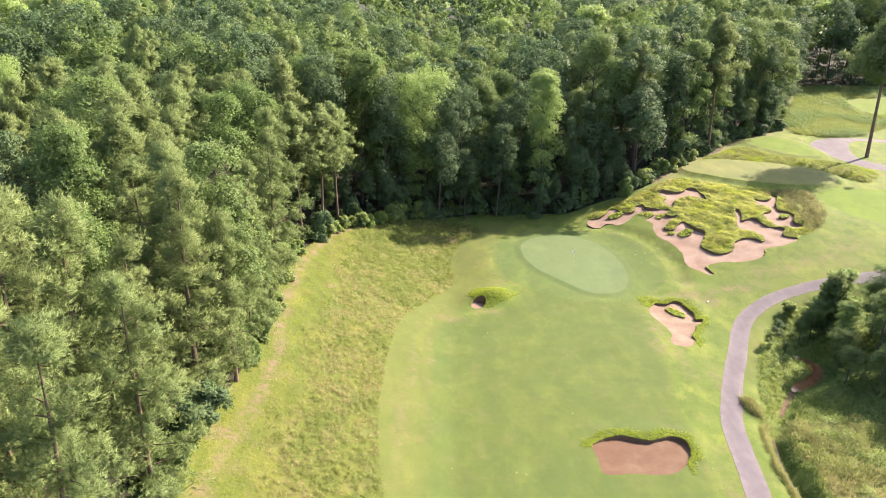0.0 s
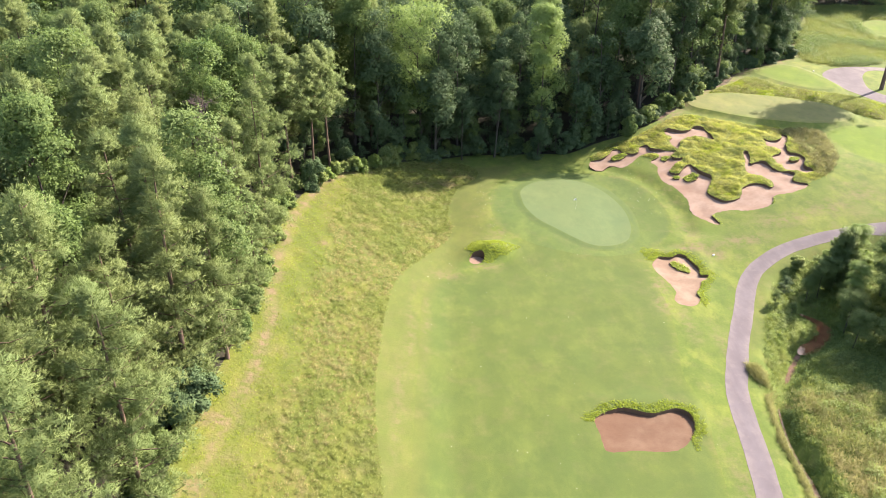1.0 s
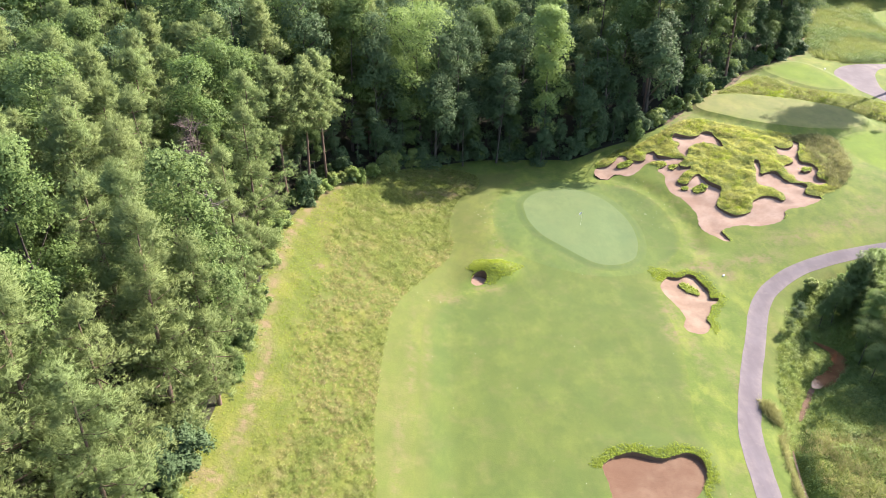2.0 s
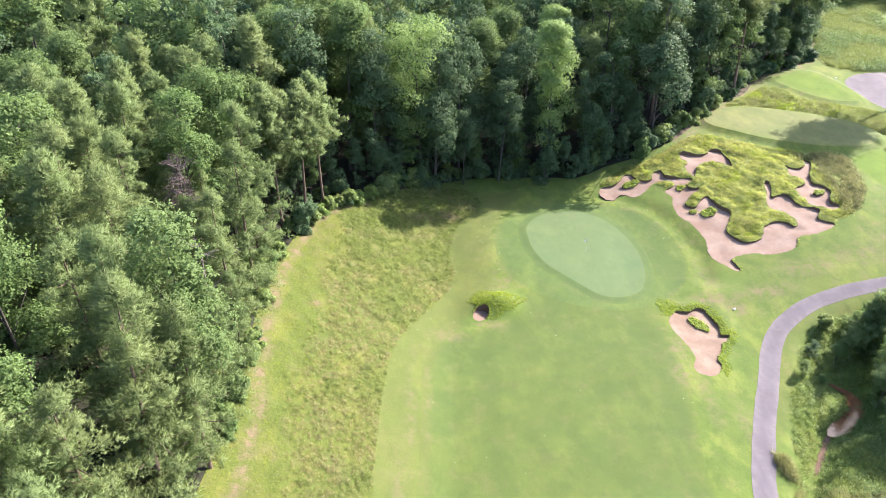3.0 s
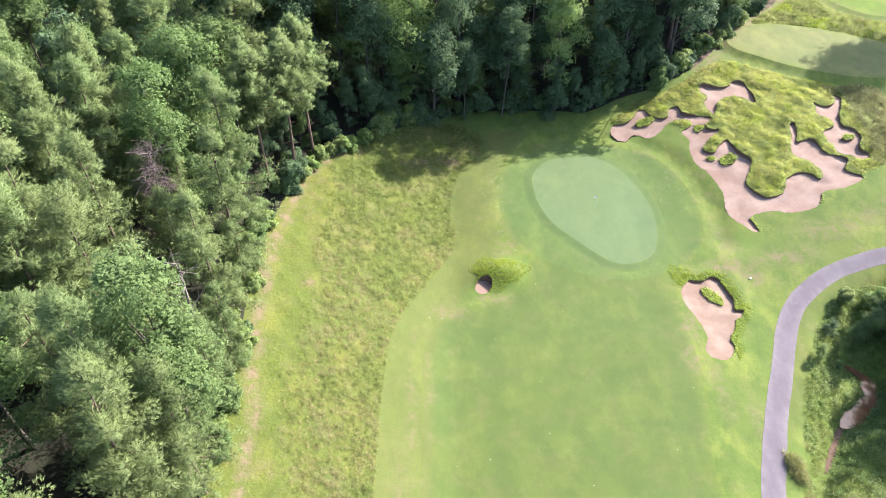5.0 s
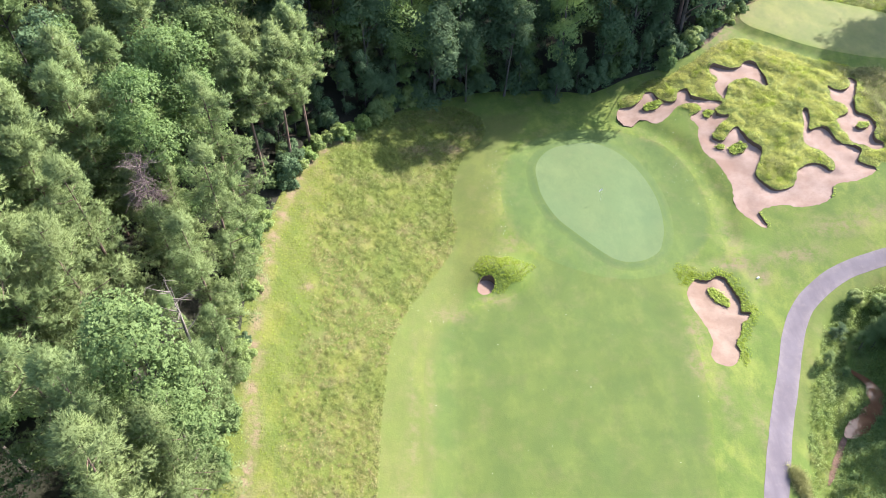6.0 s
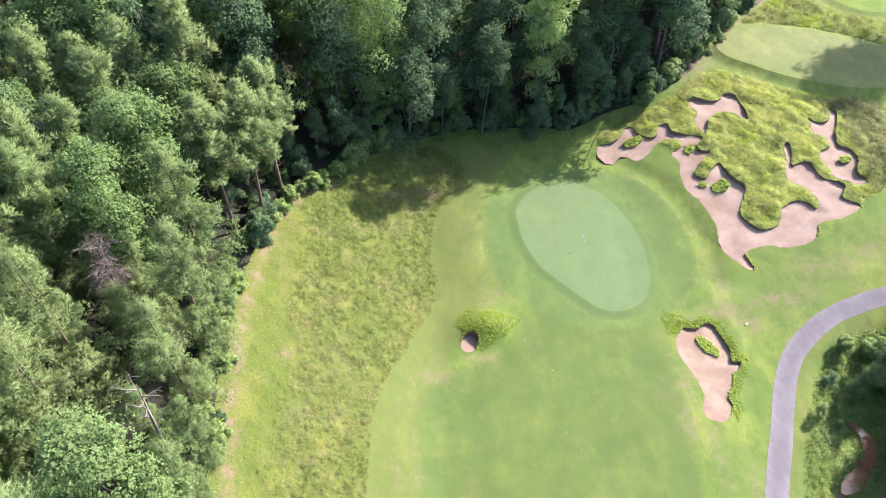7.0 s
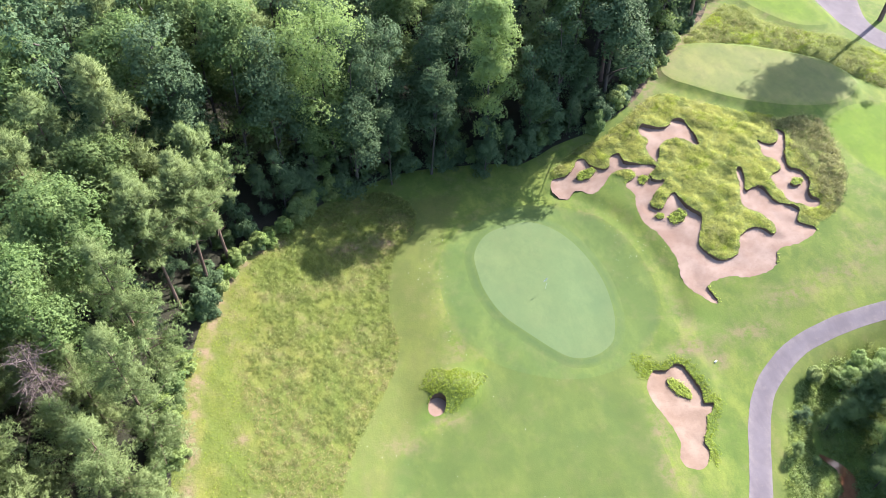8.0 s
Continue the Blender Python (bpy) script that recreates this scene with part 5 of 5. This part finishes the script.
def creek_side():
    rng = np.random.default_rng(33)
    bankland = [(34.6, 44), (35.0, 62), (36.6, 69.0), (38.6, 74), (40.2, 78), (42.6, 83.5), (45.6, 88.8), (48.5, 92.0), (52, 93.9), (58, 95.4), (64, 96), (76, 92), (76, 34), (28, 34)]
    reach = lambda x, y: line_distance(x, y, CREEK) > 0.45 + 0.45 * np.exp(-((y - 79.5) / 5) ** 4)
    p = scatter(rng, bankland, 6.5, lambda x, y: reach(x, y) & (x + rng.uniform(-6, 6, len(x)) + 2 * ripple(x, y, 5, 3) < 60) & (y + rng.uniform(-8, 4, len(x)) > 46))
    g = ripple(p[:, 0], p[:, 1], 4, 2) + 0.5 * ripple(p[:, 0], p[:, 1], 1.2, 8) + rng.normal(0, 0.3, len(p))
    east = (p[:, 0] - np.interp(p[:, 1], [c[1] for c in CREEK], [c[0] for c in CREEK])) > 0.7
    thicket = east & (p[:, 1] < 66.3 + 1.2 * ripple(p[:, 0], p[:, 1], 3, 7)) & (p[:, 0] > 37.6 + 0.8 * ripple(p[:, 0], p[:, 1], 2, 5))
    stuff("creek_weeds", cushions(rng, p[~thicket & (g < 0.2)], 0.48, 0.13, 36, 0.5, 0.8, 0.6), WEED_LEAF, "lush green weeds on the creek banks", "weeds")
    stuff("creek_vines", cushions(rng, p[~thicket & east & (g < 0.5)], 0.6, 0.14, 30, 0.4, 0.7, 0.7), BROAD_LEAF, "dark green vines over the creek's far bank", "vines")
    stuff("creek_grass", tussocks(rng, p[~thicket & (g > 0.1)], 0.42, 0.45, 22, 0.05, 1.0), MEADOW_LEAF, "long pale grass on the creek banks", "grass")
    stuff("thicket", tussocks(rng, p[thicket & (g < -0.1)], 0.7, 0.24, 50, 0.13, 1.0), FIELD_LEAF, "pale yellow-green bramble thicket beside the creek", "thicket")
    stuff("thicket_grass", tussocks(rng, p[thicket & (g >= -0.1)], 0.6, 0.36, 40, 0.05, 0.9), STRAW_LEAF, "tan dry grass in the creek thicket", "grass")
    q = scatter(rng, bankland, 0.3, lambda x, y: (x > 39) & (x + 3 * ripple(x, y, 4, 3) < 58) & (y < 66) & (y > 44))
    half = rng.uniform(0, 1, len(q)) < 0.45
    stuff("thicket_mounds", cushions(rng, q[half], 1.3, 0.13, 420, 0.6, 0.85, 0.5), WEED_LEAF, "rounded green bramble mounds in the thicket", "brambles")
    stuff("thicket_mounds", tussocks(rng, q[~half], 1.2, 0.35, 260, 0.07, 0.9), DULL_LEAF, "rounded tan brush mounds in the thicket", "brush")
    y = rng.uniform(44, 69, 520)
    q = np.stack([np.interp(y, [c[1] for c in CREEK], [c[0] for c in CREEK]) - rng.uniform(0.85, 1.7, 520), y], 1)
    stuff("ditch_grass", tussocks(rng, q, 0.34, 0.36, 26, 0.05, 0.9), DULL_LEAF, "pale dry grass along the ditch", "grass")
    kinds = {1: (bush(12, 2.0, 3.4, BRIGHT_LEAF, 150, 0.2), "sunlit yellow-green creekside shrub"), 2: (bush(13, 1.4, 2.0, WEED_LEAF, 110, 0.18), "low pale green creekside shrub")}
    spots = [(2, 53.5, 92.3, 1.1), (2, 59.5, 93.0, 1.2), 
             (2, 51.5, 66.0, 1.1), (2, 55.0, 62.5, 1.2), (1, 62, 70, 1.5), (1, 56.0, 93.0, 1.0), (2, 50.2, 92.6, 0.9)]
    rich = [("broad", 50.6, 86.6, 5.5), ("bright", 52.3, 82.6, 7.2), ("broad", 50.6, 79.2, 6.5), ("broad", 54.4, 78.0, 11), ("broad", 57.5, 84.5, 10.5), ("bright", 55.5, 89.2, 8.5), ("broad", 49.2, 74.8, 5.2),
            ("broad", 52.0, 72.6, 6.5), ("bright", 60.5, 80.5, 11.0), ("broad", 62.0, 87.0, 10.5), ("dark", 57.5, 74.5, 13.0), ("broad", 61.5, 72.0, 14.0), ("bright", 53.4, 91.0, 5.0), ("dark", 64.5, 77, 15), ("broad", 68, 83, 11), ("dark", 67, 90, 9), ("dark", 46.9, 88.4, 2.9), ("broad", 43.8, 84.2, 2.4), ("broad", 49.2, 86.6, 4.2), ("broad", 45.4, 82.6, 2.2), ("broad", 51.6, 81.0, 5.0)]
    for kind, x, y, tall in rich:
        full = {"broad": 24.0, "dark": 26.0, "bright": 28.0}[kind]
        ob = plant(kinds_near, kind, x, y, rng, tall, tall / full * 1.55, 1 if kind == "bright" else None, "trees along the creek")
        tagged(ob, "low spreading leafy tree over the creek bank")
    first = set()
    for k, x, y, s in spots:
        ob, label = kinds[k]
        if k in first:
            ob = copy_thing(ob, stand(x, y, rng.uniform(0, 6.28), s, 0.1))
        else:
            ob.matrix_basis = stand(x, y, 0.3, 1.0, 0.1)
            first.add(k)
        tagged(ob, label, "shrub", "shrubs along the creek")
    # a young cone-shaped tree
    cone = pine(140, 7.6, 2.4, 0.03, 1.0, None, 1.6)
    cone.name = "young_tree"
    cone.matrix_basis = stand(53.4, 88.0, 0.4, 1.15)
    tagged(cone, "young cone-shaped dark green tree beside the creek", "tree")
    tussock = new("grass_tussock")
    q = np.concatenate([rng.normal((35.9, 70.7), (0.42, 0.45), (150, 2)), rng.normal((36.1, 69.2), (0.35, 0.5), (110, 2))])
    blades = new("tuft", mesh_of("tuft", *tussocks(rng, q, 0.3, 0.6, 14, 0.04, 1.2), DULL_LEAF))
    blades.parent = tussock
    tagged(tussock, "rounded tan grass tussock at the path's edge", "grass tussock")


sow()
creek_side()

# ---- single things ----


def part(name, geometry, mat, parent, label=""):
    ob = new(name, mesh_of(name, *geometry, mat, False))
    ob.parent = parent
    return tagged(ob, label)


def at_ground(name, x, y, turn=0.0):
    top = new(name)
    top.matrix_basis = stand(x, y, turn)
    return top


def box(cx, cy, cz, w, d, h, bevel=0.02):
    bm = bmesh.new()
    bmesh.ops.create_cube(bm, size=1, matrix=Matrix.Translation((cx, cy, cz)) @ Matrix.Diagonal((w, d, h, 1)))
    bmesh.ops.bevel(bm, geom=bm.edges[:], offset=bevel, segments=1, affect="EDGES")
    bmesh.ops.triangulate(bm, faces=bm.faces[:])
    v, f = np.array([tuple(p.co) for p in bm.verts]), np.array([[p.index for p in q.verts] for q in bm.faces])
    bm.free()
    return v, f


def flagstick():
    top = at_ground("flagstick", 22.3, 110.9)
    pole = part("pole", tube([(0, 0, -0.1), (0, 0, 1.1), (0, 0, 2.2)], (0.009, 0.008, 0.007), 8), WHITE, top)
    u = np.linspace(0, 1, 7)
    rows = np.concatenate([np.stack([-0.02 - 0.5 * u, 0.08 * np.sin(5 * u) - 0.2 * u, 2.17 - 0.03 * u - k * 0.36 - 0.05 * u * (1 - k)], 1) for k in (0, 1)])
    tri = [q for k in range(6) for q in ((k, k + 1, 7 + k), (k + 1, 8 + k, 7 + k))]
    part("flag", (rows, np.array(tri)), FLAG_CLOTH, pole, "small pale cloth flag")
    part("cup", tube([(0, 0, 0.012), (0, 0, 0.02)], (0.056, 0.054), 12), WHITE, top)
    tagged(top, "white flagstick with a small pale flag on the green", "flagstick")


def lone_pine():
    rng = np.random.default_rng(300)
    (v, f), limbs = pine_crown(rng, 8.6, 17.0, 28.0, 11, 13, 4, 110, 0.36, 6)
    lean = lambda z: np.stack([-0.03 * z, -0.02 * z, 0 * z], 1)
    v = v + np.c_[lean(v[:, 2]), np.zeros((len(v), 3))]
    wood = [tube([(-0.03 * z, -0.02 * z, z) for z in (-0.4, 3, 9, 16, 23, 28.5)], (0.44, 0.38, 0.33, 0.28, 0.17, 0.05), 9)]
    for l in limbs:
        wood.append(tube([(x - 0.03 * z, y - 0.02 * z, z) for x, y, z in l], (0.09, 0.06, 0.02), 3))
    tree = finish_tree("pine_tree", wood, PINE_BARK, (v, f), PINE_LEAF)
    tree.matrix_basis = stand(95.6, 157.0, 0.0)
    tagged(tree, "lone tall pine with a bare trunk beside the cart path", "tree")


def dead_tree(x, y, tall, spread, seed, label, limbs=30, twigs_each=22, wood=None):
    rng = np.random.default_rng(seed)
    top = at_ground("dead_tree", x, y)
    part("trunk", tube([(0, 0, -0.3), (0.1, 0, tall * 0.4), (0.25, 0.2, tall * 0.75), (0.3, 0.5, tall)], (0.24, 0.19, 0.11, 0.03), 7), wood or DEAD_BARK, top)
    for k in range(limbs):
        z = tall * rng.uniform(0.62, 1.0)
        a, ln = rng.uniform(0, 6.28), spread * rng.uniform(0.5, 1.2) * (1.25 - z / tall * 0.6)
        s = np.array([0.25, 0.2, z])
        m = s + np.array([math.cos(a) * ln * 0.5, math.sin(a) * ln * 0.5, ln * 0.15])
        e = s + np.array([math.cos(a) * ln, math.sin(a) * ln, ln * 0.45])
        twigs = [tube([tuple(s), tuple(m), tuple(e)], (0.06, 0.04, 0.015), 4)]
        for _ in range(twigs_each):
            b = m + (e - m) * rng.uniform(-0.3, 1)
            c = b + rng.normal(0, 0.26 * spread, 3)
            twigs.append(tube([tuple(b), tuple((b + c) / 2 + rng.normal(0, 0.08, 3)), tuple(c)], (0.026, 0.018, 0.008), 3))
        part("branch", join(twigs), wood or DEAD_BARK, top)
    tagged(top, label, "dead tree")


def stone_marker():
    for x, y, turn, label in ((40.1, 96.9, 0.5, "small white marker block in the mown grass"), (87.6, 171.3, 0.1, "small white tee marker beside the cart path")):
        top = at_ground("marker_stone", x, y, turn)
        part("block", box(0, 0, 0.08, 0.34, 0.16, 0.26 if x > 60 else 0.2, 0.02), WHITE, top)
        tagged(top, label, "marker")


def litter():
    """Pale fallen leaves and scraps dotted over the mown grass."""
    rng = np.random.default_rng(8)
    p = np.concatenate([rng.normal((-1, 90), (3.0, 3.5), (22, 2)), rng.uniform((-4, 50), (30, 98), (40, 2)), rng.normal((8, 113), (1.2, 6), (60, 2)), rng.normal((35, 119), (1.6, 5), (40, 2))])
    p = p[clear_of(p[:, 0], p[:, 1], SAND_RINGS)]
    q = on_land(p)
    q[:, 2] += 0.04
    stuff("fallen_leaves", flat_leaves(rng, q, np.tile([0, 0, 1.0], (len(q), 1)), 0.06, 0.45, 1, 0.2), WHITE, "pale fallen leaves dotted over the mown grass", "leaves")


flagstick()
lone_pine()
dead_tree(-23.6, 77.5, 16.0, 2.3, 4, "grey dead tree with broken bare branches in the wood", 11, 3, PALE_BARK)
dead_tree(-29.6, 91.5, 17.0, 2.3, 9, "brown dead tree with a bare twiggy crown")
dead_tree(-40.4, 109.7, 19.0, 1.6, 14, "pale bare leaning dead tree among green crowns", 9, 3, PALE_BARK)
stone_marker()
litter()
